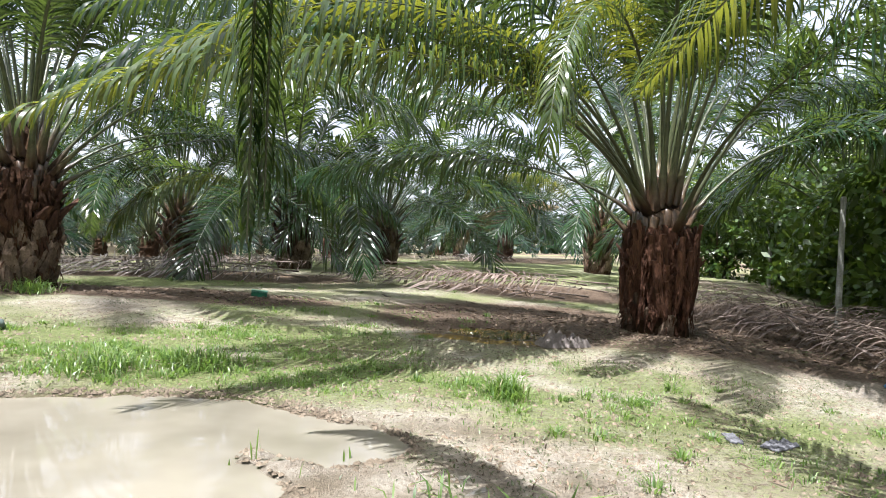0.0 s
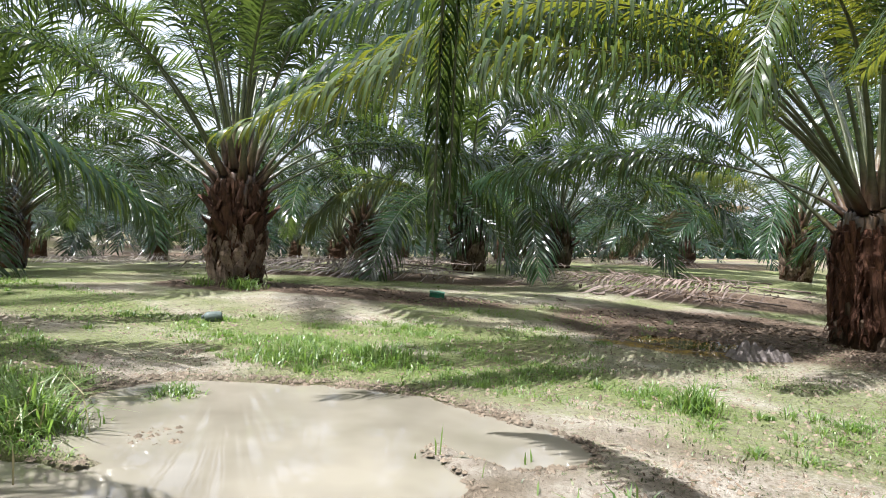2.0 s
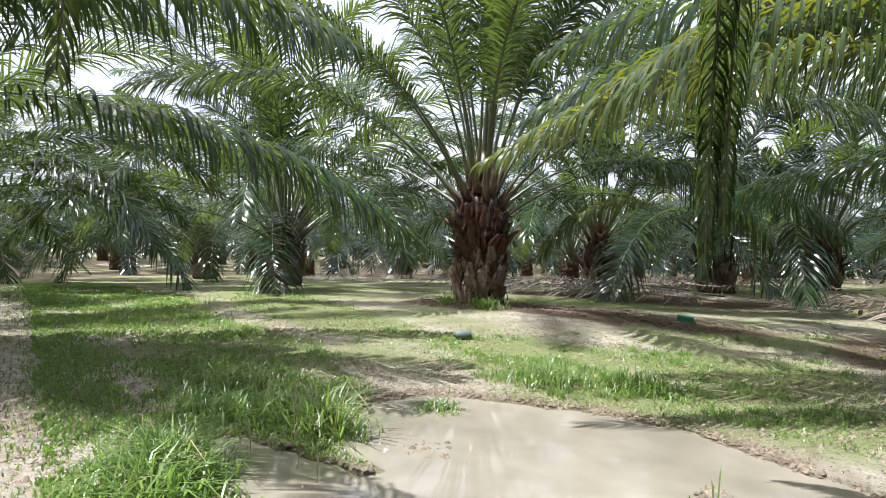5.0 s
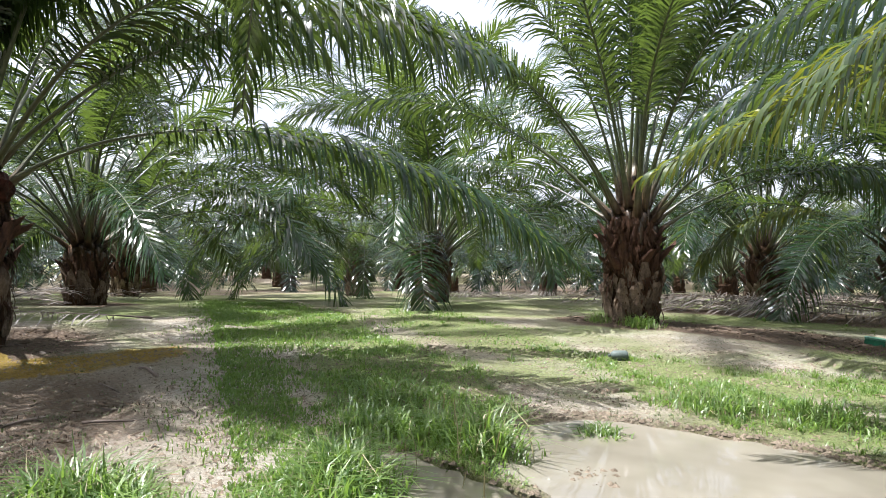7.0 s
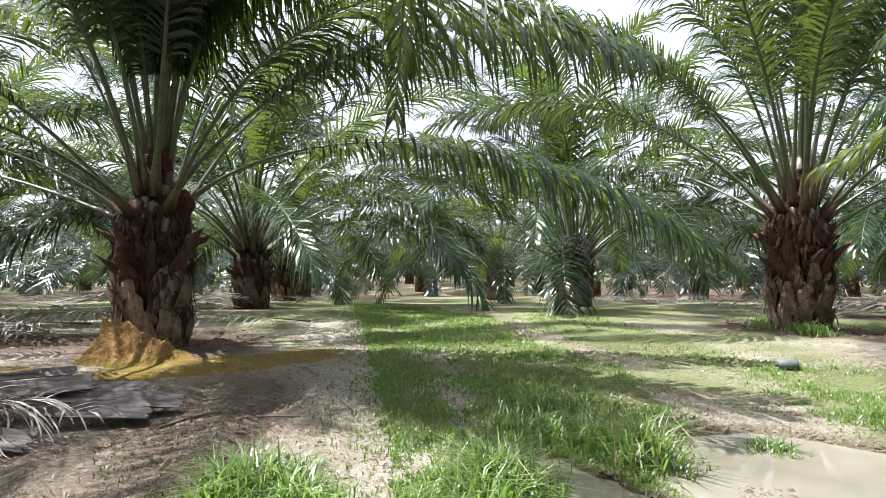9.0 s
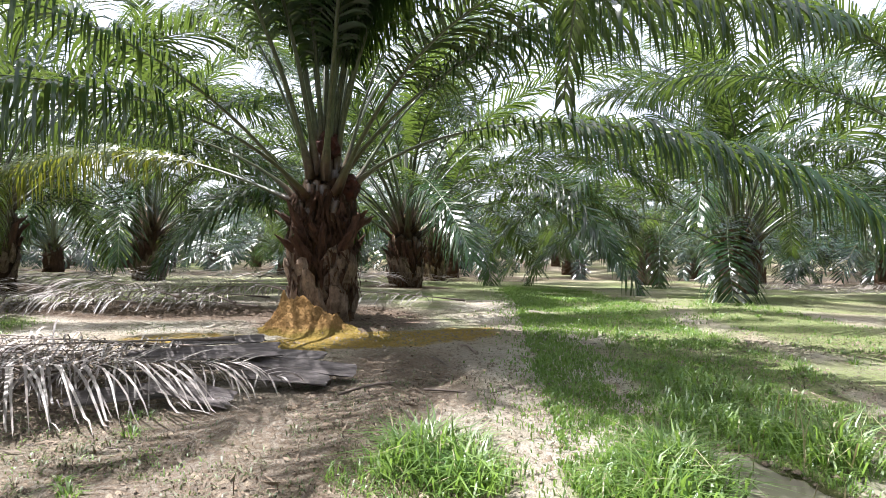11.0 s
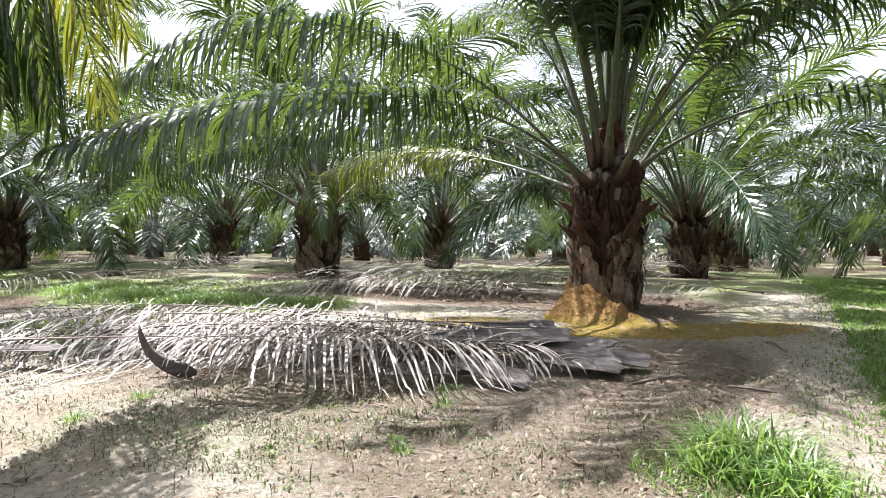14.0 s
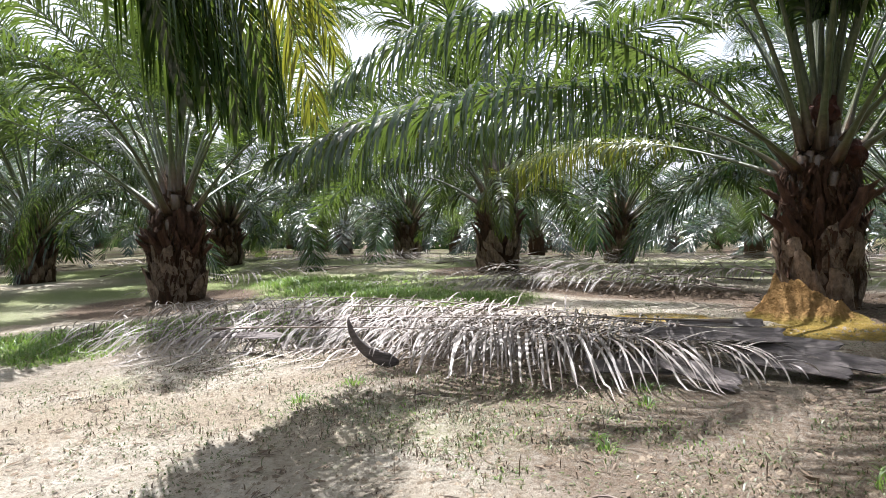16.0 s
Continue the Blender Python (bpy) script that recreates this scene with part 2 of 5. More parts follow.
# ---- mesh helpers ----
def mesh_of(name, verts, faces, mats, which=None, smooth=False):
    me = bpy.data.meshes.new(name)
    me.from_pydata([tuple(v) for v in verts], [], faces)
    for mt in mats:
        me.materials.append(mt)
    if which is not None:
        me.polygons.foreach_set("material_index", which)
    if smooth:
        me.polygons.foreach_set("use_smooth", [True] * len(me.polygons))
    me.update()
    return me


def child(name, me, parent, m=None, label=""):
    ob = new(name, me)
    ob.parent = parent
    if m is not None:
        ob.matrix_local = m
    return tagged(ob, label)


def part(name, bm, mat, parent, label="", smooth=False):
    me = bpy.data.meshes.new(name)
    bm.to_mesh(me)
    bm.free()
    me.materials.append(mat)
    if smooth:
        me.polygons.foreach_set("use_smooth", [True] * len(me.polygons))
    return child(name, me, parent, None, label)


def base_empty(name, m, label, category, group="", kind=""):
    ob = new(name)
    ob.empty_display_size = 0.3
    ob.matrix_world = m
    return tagged(ob, label, category, group, kind)


def tube(points, radii, sides=6, flat=1.0, cap=True):
    """A tapered tube along points: verts and faces. flat: height over width."""
    verts, faces = [], []
    up = Vector((0, 0, 1))
    for i, p in enumerate(points):
        d = (points[min(i + 1, len(points) - 1)] - points[max(i - 1, 0)]).normalized()
        s = d.cross(up)
        s = s.normalized() if s.length > 1e-4 else Vector((1, 0, 0))
        n = s.cross(d)
        for k in range(sides):
            a = 2 * math.pi * k / sides
            verts.append(p + s * (radii[i] * math.cos(a)) + n * (radii[i] * flat * math.sin(a)))
    for i in range(len(points) - 1):
        for k in range(sides):
            k2 = (k + 1) % sides
            faces.append((i * sides + k, i * sides + k2, (i + 1) * sides + k2, (i + 1) * sides + k))
    if cap:
        faces.append(tuple(reversed(range(sides))))
        faces.append(tuple(range(len(verts) - sides, len(verts))))
    return verts, faces


# ---- the lie of the land ----
FALL = Vector((-math.sin(radians(60)), math.cos(radians(60))))
PUDDLE = [(-1.5, 3.35, 1.05, 0.95), (-2.4, 3.4, 0.8, 0.72), (-0.75, 3.58, 0.62, 0.36), (-2.68, 2.15, 0.68, 0.36),
          (-1.3, 2.2, 0.9, 0.75), (-2.0, 2.7, 0.8, 0.7)]


TEA = (0.75, 7.95, 0.85, 0.42)


# low ridges of mud clods that reach into the water: two ends and a half-width
RIDGES = [((-0.93, 3.27), (-0.1, 2.75), 0.1), ((-3.1, 2.42), (-2.42, 2.42), 0.07)]


def ridge(x, y):
    """1 on a ridge's crest, falling to 0 beside it."""
    best = 0.0
    for (ax, ay), (bx, by), w in RIDGES:
        dx, dy = bx - ax, by - ay
        q = max(0.0, min(1.0, ((x - ax) * dx + (y - ay) * dy) / (dx * dx + dy * dy)))
        d = math.hypot(x - ax - q * dx, y - ay - q * dy) / w
        if d < 3:
            best = max(best, math.exp(-d * d) * (0.8 + 0.35 * noise.noise(Vector((x * 6, y * 6, 14)))))
    return best


def puddle_depth(x, y):
    """Above 0 inside the puddle."""
    w = 0.12 * noise.noise(Vector((x * 1.7, y * 1.7, 0))) + 0.07 * noise.noise(Vector((x * 5, y * 5, 3)))
    return max(1 - math.hypot((x - cx) / rx, (y - cy) / ry) for cx, cy, rx, ry in PUDDLE) + w - 1.0 * ridge(x, y)


def ground_z(x, y):
    s = x * FALL.x + y * FALL.y
    z = -0.072 * (math.log1p(math.exp((s - 10.5) / 1.2)) * 1.2 if s < 60 else s - 10.5)
    if s > 45:
        z += 0.072 * (s - 45)
    if -1.5 < x < 3.5 and 6 < y < 10:
        z -= 0.085 * math.exp(-((x - TEA[0]) / TEA[2]) ** 2 - ((y - TEA[1]) / TEA[3]) ** 2)
    r = math.hypot(x, y)
    if r < 30:
        z += 0.035 * noise.noise(Vector((x * 0.55, y * 0.55, 1))) + 0.014 * noise.noise(Vector((x * 2.3, y * 2.3, 5)))
        z += 0.011 * noise.noise(Vector((x * 6, y * 6, 2)))
        if r < 9:
            z += 0.035 * blob(x, y, DAMP) * max(-0.1, noise.noise(Vector((x * 7, y * 7, 6))))
    if -5 < x < 1.5 and 0 < y < 6:
        p = puddle_depth(x, y)
        if p > -0.35:
            z = z * 0.3 if p > 0 else z * (0.3 + 0.7 * (-p / 0.35))
            z -= 0.05 * max(0.0, min(1.0, (p + 0.06) / 0.2))
            z += 0.03 * ridge(x, y)
    return z


def blob(x, y, spots):
    """How strongly a place lies within soft ellipses (x, y, rx, ry, turn, weight)."""
    best = 0.0
    for cx, cy, rx, ry, turn, w in spots:
        dx, dy = x - cx, y - cy
        if abs(dx) + abs(dy) > 2 * (rx + ry):
            continue
        c, s = math.cos(radians(turn)), math.sin(radians(turn))
        d = math.hypot((dx * c + dy * s) / rx, (dy * c - dx * s) / ry)
        best = max(best, w * max(0.0, min(1.0, 1.6 * (1.25 - d))))
    return best


# grass and weeds: x, y, half-length, half-width, turn, weight
TURF = [(-2.3, 5.0, 1.3, 0.55, -5, 1.0), (-3.3, 6.0, 1.6, 0.7, 10, 0.75), (-1.4, 6.6, 1.3, 0.9, 0, 0.7), (0.1, 4.9, 1.6, 0.5, -10, 0.55),
        (-0.7, 5.4, 1.0, 0.5, -15, 0.8), (1.7, 5.6, 1.0, 0.7, 0, 0.48), (1.2, 4.2, 1.1, 0.6, -10, 0.48), (2.6, 4.8, 0.8, 0.6, 0, 0.34),
        (-4.9, 3.6, 2.6, 0.75, 154, 1.0), (-9.3, 5.2, 3.2, 0.85, 157, 1.0), (-15, 7.2, 5.0, 1.1, 157, 0.9), (-3.2, 2.25, 0.9, 0.5, 150, 1.0),
        (-7.0, 6.4, 3.2, 0.9, 160, 0.7), (-3.0, 1.55, 0.45, 0.4, 0, 0.8), (-3.55, 0.62, 0.42, 0.45, 0, 1.0),
        (-7.2, 10.6, 1.8, 0.6, 160, 0.6), (-10, 8.3, 2.5, 0.7, 160, 0.7), (-1.2, 9.0, 1.8, 1.1, 0, 0.5), (0.2, 16.5, 1.6, 2.2, 0, 0.8), (-3.5, 22, 5, 2, 0, 0.6),
        (-6.4, -7.2, 2.0, 1.0, 130, 0.9), (-10.8, -6.2, 2.6, 1.4, 40, 1.0), (-9.4, -3.6, 1.2, 1.0, 0, 0.7), (-13, -10, 3.5, 1.4, 50, 0.6), (-13.5, -1.5, 2.0, 0.9, 20, 0.35),
        (-5.2, -8.5, 1.0, 1.6, 30, 0.6), (-5.5, -7.2, 1.0, 0.7, 60, 1.0), (-2.2, 11.8, 2.4, 0.9, 10, 0.4), (2.0, 3.3, 0.9, 0.4, 0, 0.38), (-4.2, -1.8, 0.9, 1.3, 0, 0.3)]
# leaf litter; the spots weighted below 0.5 also paint shade by the path
MULCH_AND_SHADE = [(1.2, 9.0, 2.0, 1.9, 20, 1.0), (3.2, 8.4, 2.0, 1.5, 0, 1.0), (4.8, 7.6, 1.8, 1.6, 0, 0.9), (-4.0, 9.5, 2.6, 0.8, 0, 0.9), (-6.1, 9.3, 1.2, 1.0, 0, 1.0),
         (-9.0, 1.0, 1.6, 1.2, 0, 0.7), (-6.0, -2.0, 2.2, 1.9, 40, 0.42), (-9.0, -9.0, 1.7, 1.4, 0, 1.0), (-14.6, -4.9, 1.6, 1.3, 0, 1.0), (-5.0, 13.2, 3.2, 1.2, 0, 1.0),
         (-10.5, -1.5, 2.6, 0.9, 60, 0.8), (2.0, 13.5, 2.2, 1.8, 0, 0.8), (6.5, 10.5, 2.5, 3.0, 0, 1.0), (-4.0, -0.4, 1.5, 1.6, 0, 0.38), (-16.9, 4.0, 1.5, 1.2, 0, 0.8), (-5.3, 0.8, 1.9, 0.8, 160, 0.42)]
DAMP = [(0.0, 2.95, 1.0, 0.4, 10, 1.0), (0.9, 2.6, 0.9, 0.35, 0, 0.8), (-3.1, 2.5, 0.6, 0.35, 20, 0.9), (-3.5, 3.3, 0.7, 0.4, 60, 0.7), (0.2, 3.9, 0.7, 0.2, -10, 0.7), (2.6, 3.4, 0.9, 0.3, 0, 0.6),
        (3.4, 7.4, 1.3, 0.6, 10, 0.8), (-4.4, 1.6, 0.8, 0.3, 150, 0.5), (-6.3, 1.9, 0.8, 0.35, 160, 0.5)]
STAIN = [(-7.3, 1.0, 0.9, 0.55, 70, 1.0), (-7.0, 0.2, 0.6, 0.5, 0, 0.7), (-7.3, 1.9, 0.5, 0.9, 20, 0.6), (0.5, 7.3, 0.9, 0.3, 0, 0.55), (-7.8, -0.9, 0.5, 0.9, 0, 0.5)]


def spaced(lo, hi, step, reach, grow):
    mid = list(np.arange(lo, hi + 1e-6, step))
    out, d = [], step
    while (out[-1] if out else 0) < reach:
        d *= grow
        out.append((out[-1] if out else 0) + d)
    return np.array([lo - o for o in reversed(out)] + mid + [hi + o for o in out])


def build_ground():
    xs, ys = spaced(-12.5, 6.5, 0.085, 900, 1.17), spaced(-7.5, 12.0, 0.085, 900, 1.17)
    nx, ny = len(xs), len(ys)
    verts, cover = [], []
    for y in ys:
        for x in xs:
            verts.append((x, y, ground_z(x, y)))
            far = math.hypot(x, y) > 26
            g = 0.45 + 0.5 * noise.noise(Vector((x * 0.16, y * 0.16, 9))) + 0.25 * noise.noise(Vector((x * 0.6, y * 0.6, 10))) if far else blob(x, y, TURF)
            wet = max(0.0, min(1.0, (puddle_depth(x, y) + 0.28) / 0.28)) if -5 < x < 1.5 and 0 < y < 6 else 0.0
            if not far:
                wet = max(wet, blob(x, y, DAMP) * max(0.0, min(1.0, 0.55 + 0.9 * noise.noise(Vector((x * 3, y * 3, 33))))))
            lit = 0.34 + 0.4 * noise.noise(Vector((x * 0.15, y * 0.15, 4))) if far else blob(x, y, MULCH_AND_SHADE)
            if not far:
                g = max(g, (0.34 if y > 4.2 else 0.2 if y > 1 else 0.06) + 0.36 * noise.noise(Vector((x * 0.6, y * 0.6, 7))) + 0.2 * noise.noise(Vector((x * 1.9, y * 1.9, 8))))
                if math.hypot(x, y) > 11.5:
                    g = max(g, 0.5 + 0.4 * noise.noise(Vector((x * 0.3, y * 0.3, 27))))
                lit = max(lit, 0.06 + 0.3 * noise.noise(Vector((x * 0.6, y * 0.6, 17))))
            cover.append((max(0, g), max(0, lit), blob(x, y, STAIN), 1 - wet))
    faces = [(j * nx + i, j * nx + i + 1, (j + 1) * nx + i + 1, (j + 1) * nx + i) for j in range(ny - 1) for i in range(nx - 1)]
    me = mesh_of("ground", verts, faces, [GROUND], smooth=True)
    a = me.color_attributes.new("cover", "FLOAT_COLOR", "POINT")
    a.data.foreach_set("color", np.array(cover, dtype=np.float32).ravel())
    tagged(new("ground", me), "pale sandy mud with thin weeds and leaf litter", "ground", kind="structure")


def build_puddle():
    bm = bmesh.new()
    bmesh.ops.create_grid(bm, x_segments=40, y_segments=40, size=1)
    for v in bm.verts:
        v.co = Vector((-1.7 + v.co.x * 2.2, 2.95 + v.co.y * 1.9, -0.014))
    me = bpy.data.meshes.new("puddle")
    bm.to_mesh(me)
    bm.free()
    me.materials.append(WATER)
    tagged(new("puddle", me), "shallow puddle of still, turbid beige rainwater", "puddle", kind="structure")


def build_tea_puddle():
    """A second, smaller puddle, brown with leaf juice, in the hollow before the palm."""
    cx, cy, rx, ry = TEA
    zw = ground_z(cx, cy) + 0.055
    n, verts, faces = 48, [], []
    for j in range(n + 1):
        for i in range(n + 1):
            verts.append((cx + (2 * i / n - 1) * rx * 1.35, cy + (2 * j / n - 1) * ry * 1.35, zw))
    for j in range(n):
        for i in range(n):
            u, v = 2 * (i + 0.5) / n - 1, 2 * (j + 0.5) / n - 1
            if math.hypot(u, v) < 0.92 + 0.1 * noise.noise(Vector((u * 3, v * 3, 44))):
                a = j * (n + 1) + i
                faces.append((a, a + 1, a + n + 2, a + n + 1))
    ob = new("puddle", mesh_of("puddle", verts, faces, [BROWN_WATER], smooth=True))
    tagged(ob, "shallow tea-brown puddle among leaf litter", "puddle", kind="structure")


build_ground()
build_puddle()
build_tea_puddle()


# ---- oil palms ----
UP = Vector((0, 0, 1))


def frond_path(length, th0, th1, power, bend, n=26):
    """Points and directions of a midrib that leaves the origin towards +y, th0 degrees up, and ends th1 degrees up."""
    pts, dirs, p = [], [], Vector((0, 0, 0))
    for i in range(n + 1):
        s = i / n
        th, az = radians(th0 - (th0 - th1) * s ** power), radians(bend * s * s)
        d = Vector((-math.sin(az) * math.cos(th), math.cos(az) * math.cos(th), math.sin(th)))
        pts.append(p.copy())
        dirs.append(d)
        p = p + d * (length / n)
    return pts, dirs


def frond_meshes(name, seed, length=5.2, th0=70, th1=-40, power=1.4, bend=0, pairs=105, reach=0.92, wide=0.043, segs=3,
                 droop=0.5, leaf=None, dead=False, bare=0.26, stalk=None, thick=1.0, floor=None, sides=6, spread=(64, 32), tidy=False):
    """The midrib with its stalk, and the leaflets on it: two meshes."""
    rng = random.Random(seed)
    pts, dirs = frond_path(length, th0, th1, power, bend)
    n = len(pts) - 1
    radii = [thick * (0.005 + 0.026 * (1 - i / n) ** 2.4 + (0.045 * max(0, 1 - i / 2.2)) + 0.012 * (1 - i / n)) for i in range(n + 1)]
    rpts, rrad = (pts, radii) if dead else ([Vector((0, 0.03, -0.62)), Vector((0, 0.035, -0.3)), Vector((0, 0.015, -0.1))] + pts, [0.03 * thick, 0.07 * thick, 0.09 * thick] + radii)
    rib = mesh_of(name + "_midrib", *tube(rpts, rrad, sides, 0.62), [stalk or PETIOLE], smooth=True)
    verts, faces = [], []
    for k in range(pairs):
        s = bare + (1 - bare) * (k + rng.random() * 0.8) / pairs
        f = s * n
        i = min(int(f), n - 1)
        u = f - i
        p = pts[i].lerp(pts[i + 1], u)
        t = dirs[i].lerp(dirs[i + 1], u).normalized()
        side = t.cross(UP)
        side = side.normalized() if side.length > 0.05 else Vector((1, 0, 0))
        nrm = side.cross(t)
        q = (s - bare) / (1 - bare)
        size = reach * (0.22 + 0.78 * math.sin(math.pi * min(1, 0.06 + q * 0.78))) * (1 if q < 0.85 else 1 - 0.55 * (q - 0.85) / 0.15)
        open_ = radians(spread[0] - spread[1] * q)
        for sgn in (-1, 1):
            if rng.random() < (0.2 if dead and not tidy else 0.03):
                continue
            beta = radians((rng.choice((10, -4, -18)) if dead else rng.choice((34, 13, -9))) + rng.uniform(-8, 8))
            d = t * math.cos(open_) + (side * (sgn * math.cos(beta)) + nrm * math.sin(beta)) * math.sin(open_)
            ln = size * (rng.uniform(0.65, 1.15) if dead and not tidy else rng.uniform(0.88, 1.08))
            w0 = wide * rng.uniform(0.8, 1.15) * (0.7 + 0.3 * math.sin(math.pi * min(1, q + 0.2)))
            c, base = p + d * radii[i] * 0.5, len(verts)
            twist = rng.uniform(-0.6, 0.6) if dead else rng.uniform(-0.25, 0.25)
            g = droop * (rng.uniform(0.2, 1.9) if dead and not tidy else rng.uniform(0.7, 1.2)) * (0.3 + 0.7 * size / reach)
            for j in range(segs):
                wv = t - d * t.dot(d)
                wv = wv.normalized() if wv.length > 0.05 else side
                wv = (wv + d.cross(wv) * (twist * (j + 0.5) / segs)).normalized()
                u = j / segs
                w = w0 * 0.5 * (0.6 + 0.4 * min(1.0, 3.2 * u)) * (1 - 0.75 * u ** 2.2)
                for e in (-1, 1):
                    verts.append(c + wv * (w * e))
                c = c + d * (ln / segs)
                jit = (0.07 if tidy else 0.2) if dead else 0.0
                d = (d + Vector((rng.uniform(-jit, jit), rng.uniform(-jit, jit), -g * (0.35 + 0.75 * j * 4 / max(4, segs) if dead else 0.2 + 0.34 * j * 4 / segs)))).normalized()
                if floor is not None and c.z < floor:
                    c.z = floor + rng.uniform(0, 0.03)
                    d = Vector((d.x, d.y, abs(d.z) * 0.1)).normalized()
            verts.append(c)
            for j in range(segs - 1):
                a = base + 2 * j
                faces.append((a, a + 1, a + 3, a + 2))
            a = base + 2 * segs - 2
            faces.append((a, a + 1, a + 2))
    leaves = mesh_of(name + "_blade", verts, faces, [leaf or LEAF], smooth=segs > 2)
    return rib, leaves


FRONDS = {}


def shelf_frond(step, variant, level):
    """One of a small stock of fronds. step: 0 the youngest and steepest, 7 the oldest; level 0 is the finest."""
    key = (step, variant, level)
    if key not in FRONDS:
        a = step / 7
        FRONDS[key] = frond_meshes("frond", 100 * level + step * 7 + variant, length=5.3 + 0.8 * math.sin(2.4 * a + 0.5) + 0.25 * variant,
                                   th0=87 - 49 * a, th1=max(-66, (40, 26, 26)[level] - 97 * a - 10 * variant), power=1.45 - 0.4 * a, bend=(-1) ** variant * (7 + 10 * a),
                                   pairs=(132, 96, 46)[level], wide=(0.034, 0.047, 0.088)[level], segs=(4, 3, 2)[level], droop=0.9 + 0.5 * a, bare=0.25 + 0.06 * a,
                                   leaf=LEAF if level < 2 else LEAF_FAR_SHADED, sides=(6, 5, 3)[level], spread=(48 + 16 * a, 22 + 10 * a))
    return FRONDS[key]


def boot_mesh(seed, mat):
    """The stump of a cut leaf stalk: a wedge that widens downwards, with a slanting ragged cut."""
    rng = random.Random(seed)
    rings = []
    slant, bow = rng.uniform(-0.06, 0.06), rng.uniform(-0.03, 0.03)
    for k, (z, w, th, out) in enumerate(((-0.17, 0.15, 0.04, 0.0), (-0.03, 0.15, 0.08, 0.02), (0.1, 0.115, 0.09, 0.055), (0.19, 0.095, 0.07, 0.09), (0.24, 0.085, 0.05, 0.11))):
        ring = []
        for a in range(8):
            an = 2 * math.pi * a / 8
            ring.append(Vector((bow * k + w * math.cos(an) * rng.uniform(0.82, 1.15), -out - th * math.sin(an) * rng.uniform(0.7, 1.2) * (1 if math.sin(an) > 0 else 0.5),
                                z + rng.uniform(-0.025, 0.025) + (0.05 * math.sin(an) + slant * math.cos(an) + rng.uniform(-0.03, 0.03) if k == 4 else 0))))
        rings.append(ring)
    verts = [v for r in rings for v in r]
    faces = [(r * 8 + a, r * 8 + (a + 1) % 8, r * 8 + 8 + (a + 1) % 8, r * 8 + 8 + a) for r in range(4) for a in range(8)]
    faces.append(tuple(range(32, 40)))
    return mesh_of("leaf_base", verts, faces, [mat])


BOOTS = [boot_mesh(s, BOOT) for s in range(1, 9)]
FRESH = [boot_mesh(s, BOOT_FRESH) for s in range(11, 17)]


def fibre_mesh(seed, height, radius, strands=240, mat=None):
    """Hanging shreds of brown sheath between the leaf bases."""
    rng = random.Random(seed)
    verts, faces = [], []
    for _ in range(strands):
        q = rng.random() ** 0.45
        az, z = rng.uniform(0, 6.283), 0.05 + height * 0.95 * q
        r = radius * (1.06 - 0.04 * q - 0.3 * max(0.0, q - 0.72)) + rng.uniform(-0.02, 0.05)
        d = Vector((math.cos(az), math.sin(az), 0))
        t = Vector((-d.y, d.x, 0))
        ln, w = rng.uniform(0.08, 0.3), rng.uniform(0.008, 0.03)
        p = d * r + Vector((0, 0, z))
        e = p + Vector((0, 0, -ln)) + t * rng.uniform(-0.08, 0.08) + d * rng.uniform(-0.03, 0.08)
        o = len(verts)
        verts += [p - t * w, p + t * w, p.lerp(e, 0.6) + t * w * 0.8 + d * 0.02, p.lerp(e, 0.6) - t * w * 0.8 + d * 0.02, e]
        faces += [(o, o + 1, o + 2, o + 3), (o + 3, o + 2, o + 4)]
    return mesh_of("fibre", verts, faces, [mat or FIBRE])


def trunk_mesh(seed, height, radius, sides=20, rough=0.06):
    rng = random.Random(seed)
    rings = 14
    verts, faces = [], []
    for r in range(rings + 1):
        q = r / rings
        z = -0.25 + (height + 0.25) * q
        rr = radius * (1.0 - 0.1 * q + 0.1 * math.exp(-q * 9)) if q < 0.66 else radius * (0.934 - 2.1 * (q - 0.66))
        for k in range(sides):
            a = 2 * math.pi * k / sides
            j = rr * (1 + rough * rng.uniform(-1, 1) + 0.05 * math.sin(3 * a + seed))
            verts.append(Vector((j * math.cos(a), j * math.sin(a), z)))
    for r in range(rings):
        for k in range(sides):
            k2 = (k + 1) % sides
            faces.append((r * sides + k, r * sides + k2, (r + 1) * sides + k2, (r + 1) * sides + k))
    faces.append(tuple(range(rings * sides, rings * sides + sides)))
    return mesh_of("trunk", verts, faces, [TRUNK])


def bunch_mesh(seed, r):
    """A lumpy bunch of fruit with spines."""
    rng = random.Random(seed)
    bm = bmesh.new()
    bmesh.ops.create_icosphere(bm, subdivisions=3, radius=r)
    for v in bm.verts:
        v.co *= 1 + rng.uniform(-0.12, 0.22)
        v.co.z *= 1.25
    me = bpy.data.meshes.new("fruit_bunch")
    bm.to_mesh(me)
    bm.free()
    me.materials.append(FRUIT)
    return me


PALM_LABEL = "oil palm, stout brown trunk of old leaf bases, arching green fronds"


def crown_pose(az, out, z, lean=(0, 0)):
    """Where a frond leaves the trunk: az is the yaw that it points to."""
    a = radians(az)
    return pose(lean[0] * z - math.sin(a) * out, lean[1] * z + math.cos(a) * out, z, 0, 0, az)


